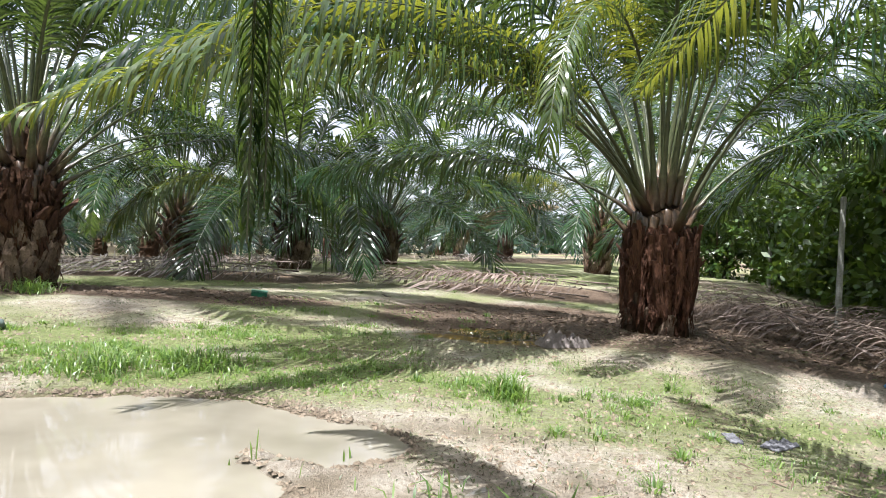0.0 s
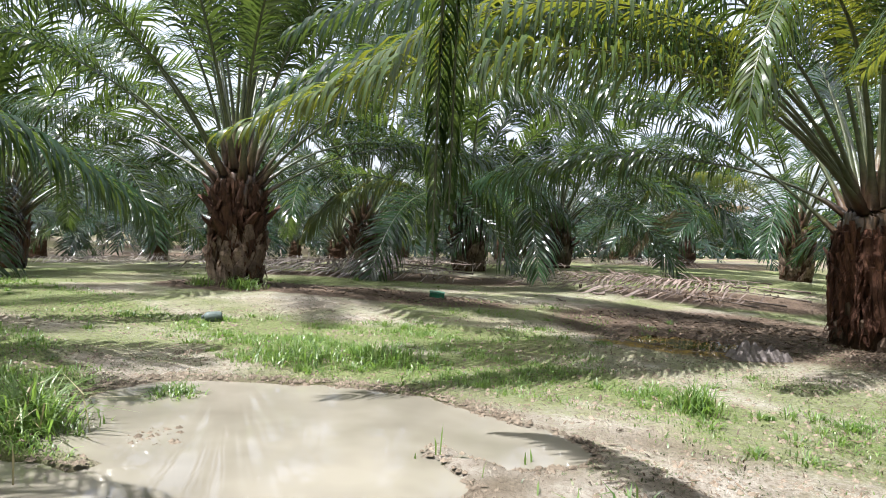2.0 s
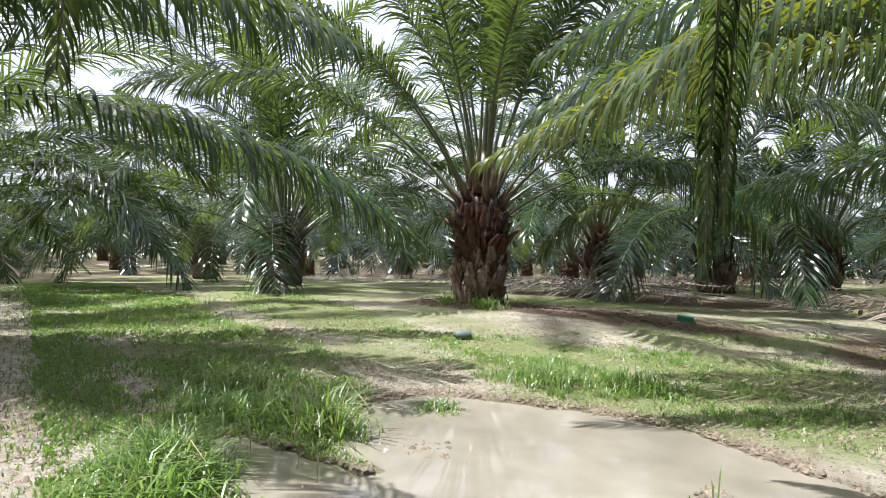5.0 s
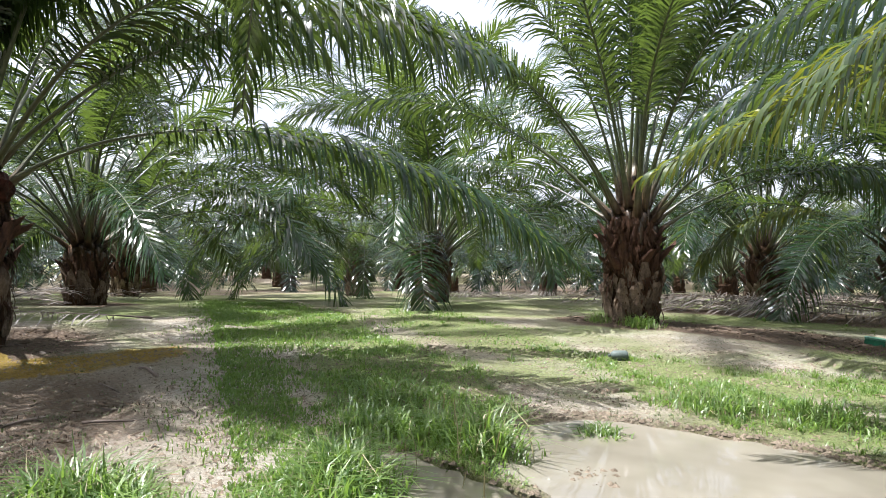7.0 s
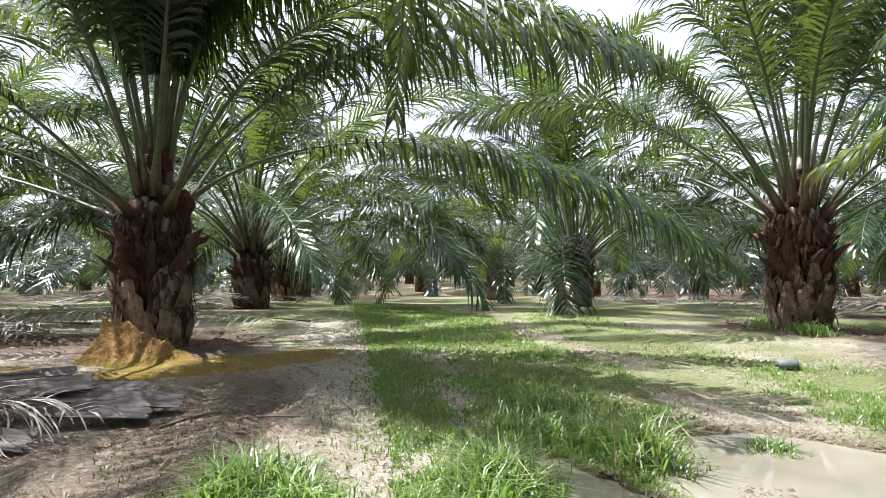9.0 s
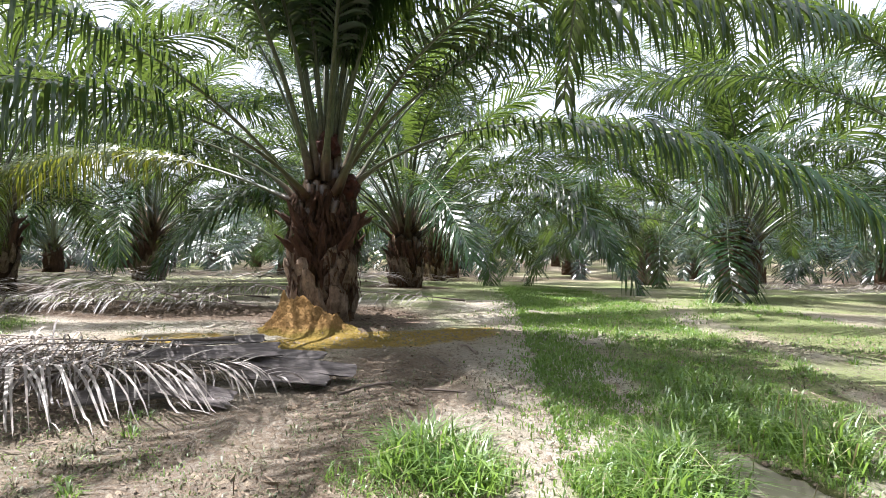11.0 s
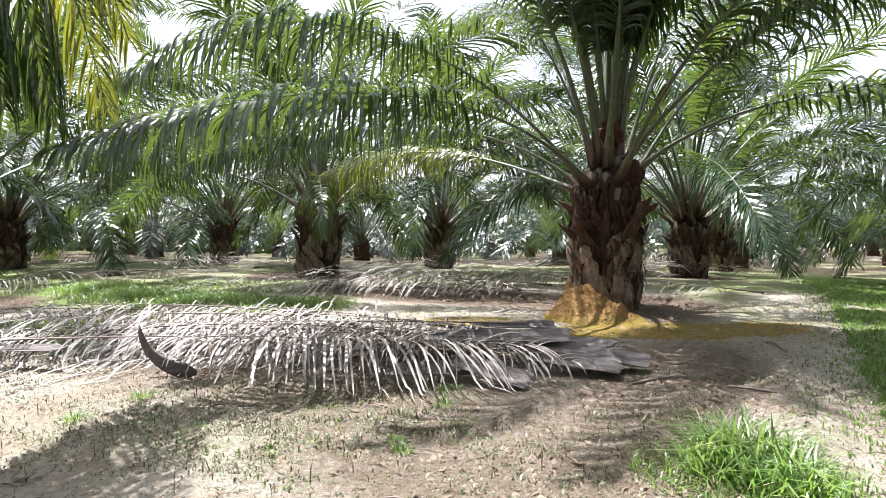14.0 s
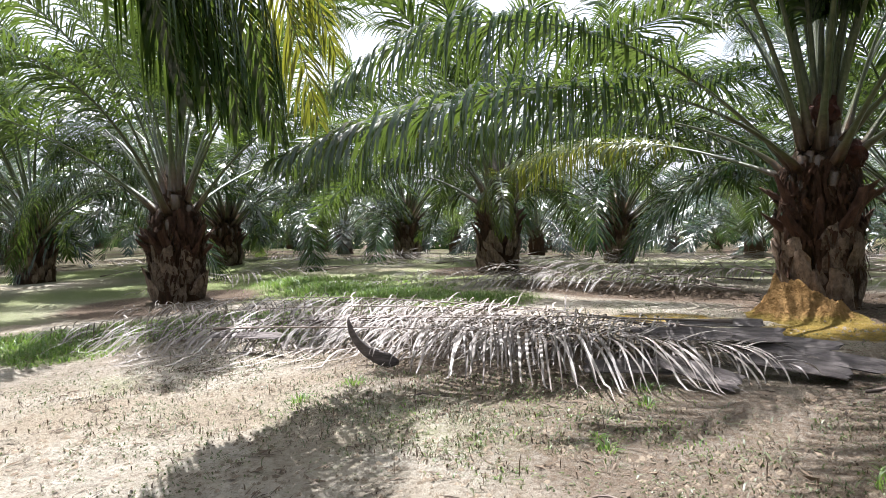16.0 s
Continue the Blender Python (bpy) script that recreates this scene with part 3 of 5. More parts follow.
def oil_palm(x, y, seed, height=1.7, radius=0.46, fronds=36, level=0, spin=0.0, heroes=(), skip=(), label=PALM_LABEL, boots=115, lean=(-0.03, 0.015), oldest=7.0, size=1.0, knob=1.0, shag=800, droop=2.0, bunches=(), ribs=0, hair=None):
    """height: where the lowest fronds leave the trunk. heroes: rows of az, th0, th1, length, power, bend, out, up, kind.
    skip: ranges of az in which no other old frond grows."""
    rng = random.Random(seed)
    palm = base_empty("oil_palm", pose(x, y, ground_z(x, y)), label, "palm tree", "planted oil palms")
    sh = Matrix(((1, 0, lean[0], 0), (0, 1, lean[1], 0), (0, 0, 1, 0), (0, 0, 0, 1)))
    tm = trunk_mesh(seed, height + 0.6, radius)
    tm.transform(sh)
    trunk = child("trunk", tm, palm, None, "dark brown fibrous trunk")
    for i in range(boots):
        q = (i + 0.5) / boots
        z = 0.08 + (height - 0.4) * q
        az = i * 137.5 + rng.uniform(-9, 9)
        r = radius * (0.98 - 0.04 * q)
        if rng.random() < 0.2:
            continue
        s = rng.uniform(0.5, 1.02) * (1.0 - 0.1 * q) * knob
        a = radians(az)
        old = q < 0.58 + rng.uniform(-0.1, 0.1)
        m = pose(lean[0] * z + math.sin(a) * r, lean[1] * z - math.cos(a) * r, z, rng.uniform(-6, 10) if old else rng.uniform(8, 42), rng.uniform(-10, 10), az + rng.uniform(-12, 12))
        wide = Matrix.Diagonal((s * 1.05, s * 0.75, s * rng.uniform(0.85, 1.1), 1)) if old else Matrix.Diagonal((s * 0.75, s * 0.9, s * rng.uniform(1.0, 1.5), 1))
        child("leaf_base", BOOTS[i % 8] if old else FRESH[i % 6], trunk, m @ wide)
    for i in range(ribs):
        az, z0 = i * 137.5 + rng.uniform(-20, 20), rng.uniform(0.05, 0.6) * height
        ln, dx = rng.uniform(0.4, 0.75), rng.uniform(-0.12, 0.12)
        pts = [Vector((dx * u, 0.03 + 0.02 * math.sin(5 * u) + 0.1 * u * u, ln * u)) for u in (0, 0.25, 0.5, 0.75, 1)]
        v, f = tube(pts, [0.05, 0.062, 0.055, 0.045, 0.03 + rng.uniform(0, 0.012)], 6, 0.6)
        child("old_stalk", mesh_of("old_stalk", v, f, [BOOT_RED]), trunk, crown_pose(az, radius * 0.96, z0, lean))
    fm = fibre_mesh(seed, height, radius, shag if level == 0 else 140, hair)
    fm.transform(sh)
    tagged(child("fibre", fm, trunk, None, "hanging shreds of brown fibre"), kind="stuff")
    for az, up, out, r in bunches:
        child("fruit", bunch_mesh(seed + int(az), r), palm, crown_pose(az, out, height + up, lean), "spiny reddish brown fruit bunch")
    for i in range(fronds):
        a = (i + 0.5) / fronds
        az = (spin + i * 137.508 + rng.uniform(-6, 6)) % 360
        step = min(7, int((a if level == 0 else a ** 0.75) * (oldest + 0.99)))
        if step > 2 and any(lo <= az <= hi or lo <= az - 360 <= hi for lo, hi in skip):
            continue
        rib, lv = shelf_frond(step, i % 2, level)
        m = crown_pose(az, 0.04 + (radius - 0.06) * a ** 0.8, height - 0.12 + 0.55 * (1 - a), lean) @ pose(0, 0, 0, rng.uniform(-4, 4), rng.uniform(-12, 12), 0) @ Matrix.Diagonal((size, size, size, 1))
        fr = child("frond", rib, palm, m)
        tagged(child("blade", lv, fr), kind="stuff")
    for k, (az, th0, th1, length, power, bend, out, up, kind) in enumerate(heroes):
        leaf = {"g": LEAF, "n": LEAF, "h": LEAF, "m": LEAF, "y": LEAF_GOLD, "s": LEAF_YELLOW, "d": LEAF_DRY}[kind]
        rib, lv = frond_meshes("frond", seed * 31 + k, length, th0, th1, power, bend, {"n": 180, "s": 130, "h": 175, "m": 140}.get(kind, 145), leaf=leaf, droop={"n": 9.0, "h": 5.0, "m": 3.5}.get(kind, droop), wide={"n": 0.028, "s": 0.033, "h": 0.045}.get(kind, 0.036), segs=5, reach={"n": 0.46, "s": 0.7, "m": 0.75}.get(kind, 0.96))
        fr = child("frond", rib, palm, crown_pose(az, out, height + up, lean), {"y": "yellowing frond", "s": "yellowing frond", "d": "withered brown frond"}.get(kind, ""))
        tagged(child("blade", lv, fr), kind="stuff")
    return palm


palm_right = oil_palm(2.93, 8.65, 11, height=1.45, radius=0.41, fronds=18, spin=20, skip=((55, 175), (-100, -60)), oldest=4.6, boots=34, knob=0.7, shag=1900, droop=1.7, ribs=62, hair=FIBRE_RED,
                      heroes=((74, 44, -2, 6.1, 1.25, 2, 0.35, -0.2, "g"), (68, 37, -18, 5.5, 0.59, 2, 0.35, 0.1, "g"), (50, 62, -42, 6.2, 1.36, 0, 0.35, 0.1, "g"),
                              (269, 60, -64, 6.0, 0.95, 0, 0.35, 0.0, "g"), (287, 60, -42, 6.2, 1.22, 0, 0.35, 0.14, "g"), (315, 68, -41, 6.3, 1.34, 0, 0.35, 0.13, "g"),
                              (135, 34, -34, 7.5, 0.97, -1, 0.35, 0.11, "s"), (133, 47, -44, 7.3, 0.99, 5, 0.35, 0.14, "s"), (149, 69, -95, 5.6, 1.36, 2, 0.35, 0.16, "s"),
                              (110, 56, -40, 6.3, 1.2, 0, 0.3, 0.2, "g"), (95, 66, -30, 6.3, 1.3, 0, 0.3, 0.2, "g"), (120, 64, -48, 6.4, 1.3, 0, 0.3, 0.2, "g"),
                              (128, 41, -36, 7.2, 1.0, 0, 0.33, 0.15, "g"), (123, 46, -32, 7.1, 1.05, 2, 0.3, 0.18, "g"), (162, 70, -48, 6.4, 1.35, 0, 0.3, 0.2, "g"), (178, 72, -40, 6.6, 1.4, 0, 0.3, 0.25, "g"), (196, 74, -44, 6.4, 1.4, 0, 0.3, 0.25, "g")))
palm_middle = oil_palm(-6.0, 9.3, 12, height=1.75, radius=0.39, fronds=26, spin=75, skip=((80, 125),), oldest=4.5, droop=1.6,
                       heroes=((109, 46, -27, 6.4, 1.5, 0, 0.35, 0.0, "g"), (92, 31, -19, 6.0, 1.27, -4, 0.35, -0.15, "g"), (302, 37, -48, 6.3, 1.1, 0, 0.35, -0.3, "g"),
                               (314, 45, -60, 6.1, 0.93, 0, 0.35, -0.15, "g"), (140, 60, -10, 6.2, 1.4, 0, 0.3, 0.1, "g"), (240, 66, -20, 6.0, 1.4, 0, 0.3, 0.1, "g")))
palm_path = oil_palm(-9.05, 0.82, 13, height=1.75, radius=0.4, fronds=23, spin=140, skip=((-75, -25), (140, 250)), oldest=4.5, boots=100, knob=1.05, bunches=((275, 0.5, 0.24, 0.15), (312, -0.02, 0.4, 0.13)),
                     heroes=((211, 45, -44, 6.0, 1.36, 21, 0.35, -0.13, "g"), (167, 51, -21, 6.0, 0.54, 23, 0.35, -0.2, "g"), (230, 36, -24, 6.2, 0.71, -9, 0.35, -0.2, "g"),
                             (148, 23, -37, 6.2, 1.4, -4, 0.35, -0.23, "y"), (320, 45, -36, 6.8, 0.58, 0, 0.35, -0.1, "g"), (303, 38, -31, 6.0, 1.27, -2, 0.35, 0.16, "g"),
                             (250, 84, -55, 4.5, 1.6, 0, 0.2, 0.3, "h"), (292, 83, -55, 4.6, 1.6, 0, 0.2, 0.3, "h"), (268, 85, -48, 5.0, 1.7, 0, 0.15, 0.35, "h"), (281, 82, -60, 4.7, 1.5, 0, 0.2, 0.3, "h"), (306, 80, -50, 5.0, 1.5, 0, 0.2, 0.3, "h"),
                             # these three arch above the view, added to throw shade on the ground
                             (275, 75, -24, 6.2, 1.5, 0, 0.2, 0.2, "g"), (238, 72, -14, 6.4, 1.4, 0, 0.25, 0.15, "g"), (227, 68, -20, 6.4, 1.4, 0, 0.3, 0.1, "g")))
palm_left = oil_palm(-9.25, -8.95, 14, height=1.6, radius=0.41, fronds=24, spin=10, skip=((-60, -20), (28, 72)), oldest=5.0,
                     heroes=((172, 39, -67, 6.1, 1.07, -4, 0.35, -0.11, "g"), (148, 59, -33, 6.5, 0.84, 39, 0.35, 0.1, "g"), (77, 32, -37, 6.1, 1.25, 6, 0.35, 0.0, "g"),
                             (312, 76, -44, 6.0, 1.3, 8, 0.3, 0.3, "g")))
palm_behind = oil_palm(1.6, -1.7, 15, height=1.9, radius=0.46, fronds=22, spin=200, skip=((-90, 160),), oldest=5.0, droop=1.5,
                       heroes=((33, 53, -90, 7.2, 1.15, -26, 0.35, 0.14, "n"), (32.4, 54, -88, 7.1, 1.15, -26, 0.35, 0.18, "n"), (53, 53, -70, 7.4, 1.18, 23, 0.35, 0.14, "m"), (357, 32, -26, 6.0, 0.88, 19, 0.35, 0.10, "s"),
                               (112.6, 58, -80, 8.6, 1.25, -28, 0.35, 0.15, "y"), (112.4, 57, -68, 8.3, 1.25, -30, 0.35, 0.2, "y"), (113, 58, -84, 8.1, 1.25, -24, 0.35, 0.15, "h"), (113.5, 54, -80, 7.4, 1.3, -20, 0.35, 0.15, "h"), (115.7, 56, -80, 7.2, 1.3, -24, 0.35, 0.15, "h"), (114.8, 54, -78, 6.9, 1.3, -16, 0.35, 0.15, "h")))

# seeds 35 and 36 stand out of view, added to block sky behind the camera
NEAR = [(-13.9, -4.5, 21, 1.75), (-17.0, 4.0, 22, 1.6), (-14.2, 12.3, 23, 1.5), (-22.2, -10.3, 24, 1.6), (-17.4, -14.5, 25, 1.5), (5.2, 21.5, 26, 1.7),
        (-3.9, 17.2, 27, 1.5), (-1.9, 21.5, 28, 1.5), (-24.8, 7.2, 29, 1.5), (-22.5, 15.5, 30, 1.4), (-12.4, -16.6, 31, 1.5), (-7.5, 18.5, 32, 1.5), (9.6, 15.0, 33, 1.8), (9.6, 6.9, 34, 2.1), (0.6, -10.9, 35, 1.8), (10.6, -3.6, 36, 1.8), (-20.5, -2.6, 37, 1.5)]
# single fronds that set a palm apart: short yellow ones, a withered one that hangs to the ground
EXTRA = {21: ((288, 42, -70, 3.6, 1.0, 0, 0.3, 0.0, "s"), (262, 58, -60, 4.2, 1.2, 0, 0.3, 0.1, "s"), (230, 60, -50, 4.6, 1.2, 0, 0.3, 0.1, "g")),
         26: ((104, 40, -62, 5.2, 1.0, 0, 0.3, -0.1, "d"), (122, 48, -40, 5.6, 1.1, 0, 0.3, 0.0, "y")),
         27: ((130, 46, -66, 5.0, 1.0, 0, 0.3, 0.0, "y"),)}
for px, py, seed, h in NEAR:
    oil_palm(px, py, seed, height=0.88 * h, radius=0.42, fronds=37 if seed in (22, 23) else 23 if py > 15 else 32, level=1, spin=seed * 41, boots=60, size=1.22 if seed in (22, 23) else 1.16, oldest=6.6, skip=((180, 310),) if seed == 21 else (),
             heroes=EXTRA.get(seed, ()), ribs=34 if seed == 23 else 0, hair=FIBRE_RED if seed == 23 else None)


def far_palm(seed):
    """A palm of the rows behind: trunk and crown, one mesh each."""
    rng = random.Random(seed)
    palm = base_empty("oil_palm", pose(0, 0, 0), "distant oil palm, dark trunk under a full green crown", "palm tree", "planted oil palms")
    child("trunk", trunk_mesh(seed, 1.5, 0.42, 12, 0.13), palm, None, "dark brown trunk")
    verts, faces, which = [], [], []
    for i in range(34):
        a = (i + 0.5) / 34
        rib, lv = shelf_frond(min(7, int(a ** 0.7 * 8)), i % 2, 2)
        m = crown_pose(i * 137.5 + rng.uniform(-8, 8), 0.05 + 0.33 * a, 0.95 + 0.5 * (1 - a)) @ pose(0, 0, 0, rng.uniform(-6, 6), 0, 0)
        for me, slot in ((rib, 0), (lv, 1)):
            o = len(verts)
            verts.extend(m @ v.co for v in me.vertices)
            for f in me.polygons:
                faces.append([o + k for k in f.vertices])
                which.append(slot)
    child("crown", mesh_of("crown", verts, faces, [PETIOLE, LEAF_FAR_SHADED], which), palm)
    return palm


def plant_rows():
    """The rows go on wherever one can see them; unseen palms added behind dim reflections."""
    rng = random.Random(5)
    row, across = Vector((-0.93, 0.36)), Vector((0.36, 0.93))
    taken = [(p[0], p[1]) for p in NEAR] + [(2.95, 8.65), (-6.0, 9.3), (-9.05, 0.95), (-9.25, -8.95), (1.6, -1.7)]
    stock = [far_palm(s) for s in (41, 42, 43)]
    used = 0
    for i in range(-3, 9):
        for j in range(-8, 9):
            p = Vector((-9.05, 0.95)) + row * (8.9 * i + 4.4 * (j % 2)) + across * (8.2 * j) + Vector((rng.uniform(-1, 1), rng.uniform(-1, 1)))
            yaw = math.degrees(math.atan2(-p.x, p.y)) % 360
            ahead = (yaw < 162 or yaw > 338) and p.x < 5 + 0.2 * p.y
            if not (13 if not ahead else 16) < p.length < (66 if ahead else 34) or (p.x > 4 and p.y > 3):
                continue
            if any(math.hypot(p.x - a, p.y - b) < 6.0 for a, b in taken):
                continue
            s = rng.uniform(0.88, 1.1)
            m = pose(p.x, p.y, ground_z(p.x, p.y), 0, 0, rng.uniform(0, 360))
            if used < 3:
                stock[used].matrix_basis = m
            else:
                copy_thing(stock[used % 3], m)
            used += 1


plant_rows()


# ---- dead fronds on the ground ----
DEAD_STOCK = {}
DEAD_LABEL = {"g": "dry grey palm frond lying on the ground", "b": "dry brown palm frond lying on the ground, darkened for shade"}


def dead_stock(kind, lift, variant, level):
    key = (kind, lift, variant, level)
    if key not in DEAD_STOCK:
        fine = level == 0
        DEAD_STOCK[key] = frond_meshes("dead_frond", 900 + variant * 13 + int(lift * 100), length=(5.2, 4.6, 5.7, 4.4, 4.9)[variant], th0=(4, 6, 2, 1, 3)[variant], th1=(-5, -8, -4, -2, -3)[variant],
                                       power=1.0, bend=(12, -16, 5, 2, 3)[variant], pairs=((72, 66, 76, 62, 58) if fine else (60, 60, 60, 60, 60))[variant], reach=(0.8, 0.86, 0.72, 0.78, 0.95)[variant],
                                       wide=(0.025 if variant == 4 else 0.02) if fine else 0.032, segs=6 if fine else 3, droop=(0.24, 0.28, 0.22, 0.24, 0.2)[variant], leaf=DEAD if kind == "g" else DEAD_BROWN_SHADED, dead=True,
                                       bare=0.4 if variant == 4 else 0.09, stalk=DEAD_STALK, thick=0.38, floor=0.015 - lift, sides=5, spread=(94, 50) if variant == 4 else (80, 30), tidy=variant == 4)
    return DEAD_STOCK[key]


def dead_frond(x, y, az, lift, variant, kind="g", level=0, pitch=0.0, group="fallen fronds"):
    z = ground_z(x, y)
    pitch += math.degrees(math.atan2(ground_z(x - 5 * math.sin(radians(az)), y + 5 * math.cos(radians(az))) - z, 5))
    fr = base_empty("dead_frond", pose(x, y, z + lift, pitch, 0, az), DEAD_LABEL[kind], "dead frond", group)
    rib, lv = dead_stock(kind, lift, variant, level)
    child("midrib", rib, fr)
    tagged(child("blade", lv, fr), kind="stuff")
    return fr


def pile(rows, kind, level, group):
    for x, y, az, lift, variant in rows:
        dead_frond(x, y, az, lift, variant, kind, level, group=group)


# the pile beside the path: cut ends towards the path, tips away from it
pile([(-5.62, -5.1, -4.3, 0.22, 4), (-6.05, -0.3, 178, 0.3, 3), (-6.1, -0.15, 184, 0.12, 1), (-6.0, -0.1, 176, 0.06, 2), (-6.1, -0.3, 168, 0.2, 1), (-6.4, -0.6, 176, 0.12, 0),
      (-6.7, -0.6, 168, 0.12, 2), (-6.3, -0.9, 162, 0.2, 1), (-6.85, -2.4, 191, 0.24, 0), (-5.95, -0.9, 176, 0.06, 1), (-6.4, -1.6, 172, 0.06, 1), (-6.3, -2.0, 185, 0.2, 2), (-6.3, -4.4, -10, 0.2, 1),
      (-7.0, -2.5, 180, 0.24, 1), (-7.25, -3.1, 174, 0.16, 0), (-6.8, -2.0, 186, 0.16, 2), (-6.05, -1.5, 192, 0.06, 3), (-6.4, -2.6, 196, 0.12, 1)],
     "g", 0, "pile of fronds beside the path")
# behind and beside the palm on the path
pile([(-9.7, -0.3, 112, 0.16, 0), (-9.9, -1.0, 128, 0.24, 1), (-10.3, 0.2, 176, 0.16, 1), (-10.6, 1.6, 170, 0.24, 2), (-9.6, 3.0, 140, 0.1, 0), (-9.6, 0.0, 140, 0.1, 2), (-10.2, -1.6, 150, 0.16, 0), (-9.9, 0.4, 120, 0.3, 1), (-10.6, -2.0, 170, 0.1, 2)], "g", 0, "fronds behind the palm")
pile([(-15.2, 2.6, 80, 0.16, 0), (-14.6, 2.2, 60, 0.24, 1), (-14.4, 3.1, 95, 0.1, 2)], "g", 1, "fronds along the row")
# behind the middle palm
pile([(-2.9, 13.2, 88, 0.16, 0), (-3.4, 12.9, 96, 0.24, 1), (-3.6, 12.4, 84, 0.3, 2), (-4.6, 13.3, 90, 0.16, 2), (-2.6, 12.6, 94, 0.1, 0)], "g", 1, "grey fronds behind the middle palm")
pile([(-3.0, 13.7, 82, 0.3, 2), (-5.0, 13.9, 100, 0.24, 0), (-4.4, 12.7, 84, 0.1, 1), (-2.2, 17.6, 95, 0.16, 0), (-1.9, 18.2, 80, 0.24, 2), (-7.4, 13.6, 70, 0.16, 1)],
     "b", 1, "brown fronds behind the middle palm")
# behind the palm on the right, and along the fence
pile([(3.3, 12.6, 80, 0.16, 0), (3.0, 13.2, 92, 0.24, 1), (2.8, 12.1, 70, 0.1, 2), (3.6, 13.8, 76, 0.24, 2), (2.6, 14.6, 100, 0.16, 0), (1.6, 15.6, 85, 0.1, 1), (2.2, 11.3, 64, 0.1, 0), (3.5, 16.6, 95, 0.16, 2)], "b", 1, "brown fronds behind the palm")
# the dark brown stands in for shade on this heap of grey fronds
pile([(4.9, 6.4, 330, 0.36, 0), (4.5, 6.2, 300, 0.24, 1), (5.3, 7.2, 20, 0.36, 2), (4.7, 6.9, 350, 0.16, 0), (5.6, 6.6, 315, 0.3, 1), (5.2, 8.6, 5, 0.3, 2), (4.4, 7.8, 340, 0.24, 0), (5.8, 9.8, 10, 0.36, 1), (4.8, 10.2, 300, 0.24, 2),
      (5.3, 11.2, 330, 0.3, 0), (6.2, 8.0, 30, 0.3, 1), (4.6, 9.2, 280, 0.16, 2), (5.9, 12.8, 350, 0.24, 0), (4.9, 5.6, 290, 0.24, 2), (4.5, 5.9, 345, 0.3, 1), (5.0, 6.0, 10, 0.16, 0), (4.3, 6.9, 315, 0.3, 2), (5.2, 5.2, 335, 0.36, 1), (4.6, 8.0, 5, 0.36, 0)], "b", 0, "fronds heaped along the fence")
# under the left rows
pile([(-13.2, -8.4, 75, 0.16, 2), (-15.4, -9.8, 40, 0.24, 0), (-12.0, -4.0, 100, 0.16, 1), (-12.6, -3.2, 80, 0.24, 2), (-11.6, -2.6, 120, 0.1, 0),
      (-17.5, -4.2, 60, 0.16, 1), (-18, -6.5, 90, 0.24, 2)], "g", 1, "fronds under the left rows")


def strew_fronds():
    """Old fronds left lying between the rows further off."""
    rng = random.Random(71)
    made = 0
    while made < 34:
        yaw, d = radians(rng.uniform(-8, 150)), rng.uniform(13.5, 27)
        x, y = -math.sin(yaw) * d, math.cos(yaw) * d
        if abs((x + 3.09) * 0.375 + (y - 1.21) * 0.927 - 0.6) < 2.6:
            continue
        az = rng.choice((70, 95, 250, 275)) + rng.uniform(-25, 25)
        if math.hypot(x - 5.5 * math.sin(radians(az)), y + 5.5 * math.cos(radians(az))) < 13.5:
            continue
        dead_frond(x, y, az, rng.choice((0.1, 0.16, 0.24)), rng.randrange(3), rng.choice("ggb"), 1, group="fronds left between the rows")
        made += 1


strew_fronds()


def husk(x, y, az, label):
    """A dry boat-shaped flower sheath that lies on its thick end and curls up like a tusk."""
    n, k, verts, faces = 14, 8, [], []
    p, th = Vector((0, 0, 0.05)), 0.0
    for i in range(n + 1):
        q = i / n
        th = radians(4 + 92 * q ** 1.6)
        d, up = Vector((0, math.cos(th), math.sin(th))), Vector((0, -math.sin(th), math.cos(th)))
        w = 0.07 * (1 - q) ** 0.55 * min(1, 0.2 + 5 * q) + 0.006
        for j in range(k):
            a = 2 * math.pi * j / k
            verts.append(p + Vector((0.2 * w * math.cos(a), 0, 0)) + up * (w * math.sin(a)))
        p = p + d * (0.68 / n)
    for i in range(n):
        for j in range(k):
            faces.append((i * k + j, i * k + (j + 1) % k, (i + 1) * k + (j + 1) % k, (i + 1) * k + j))
    faces += [tuple(reversed(range(k))), tuple(range(n * k, n * k + k))]
    ob = new("dry_husk", mesh_of("dry_husk", verts, faces, [BUTT], smooth=True))
    ob.matrix_world = pose(x, y, ground_z(x, y), 0, 0, az)
    tagged(ob, label, "husk")


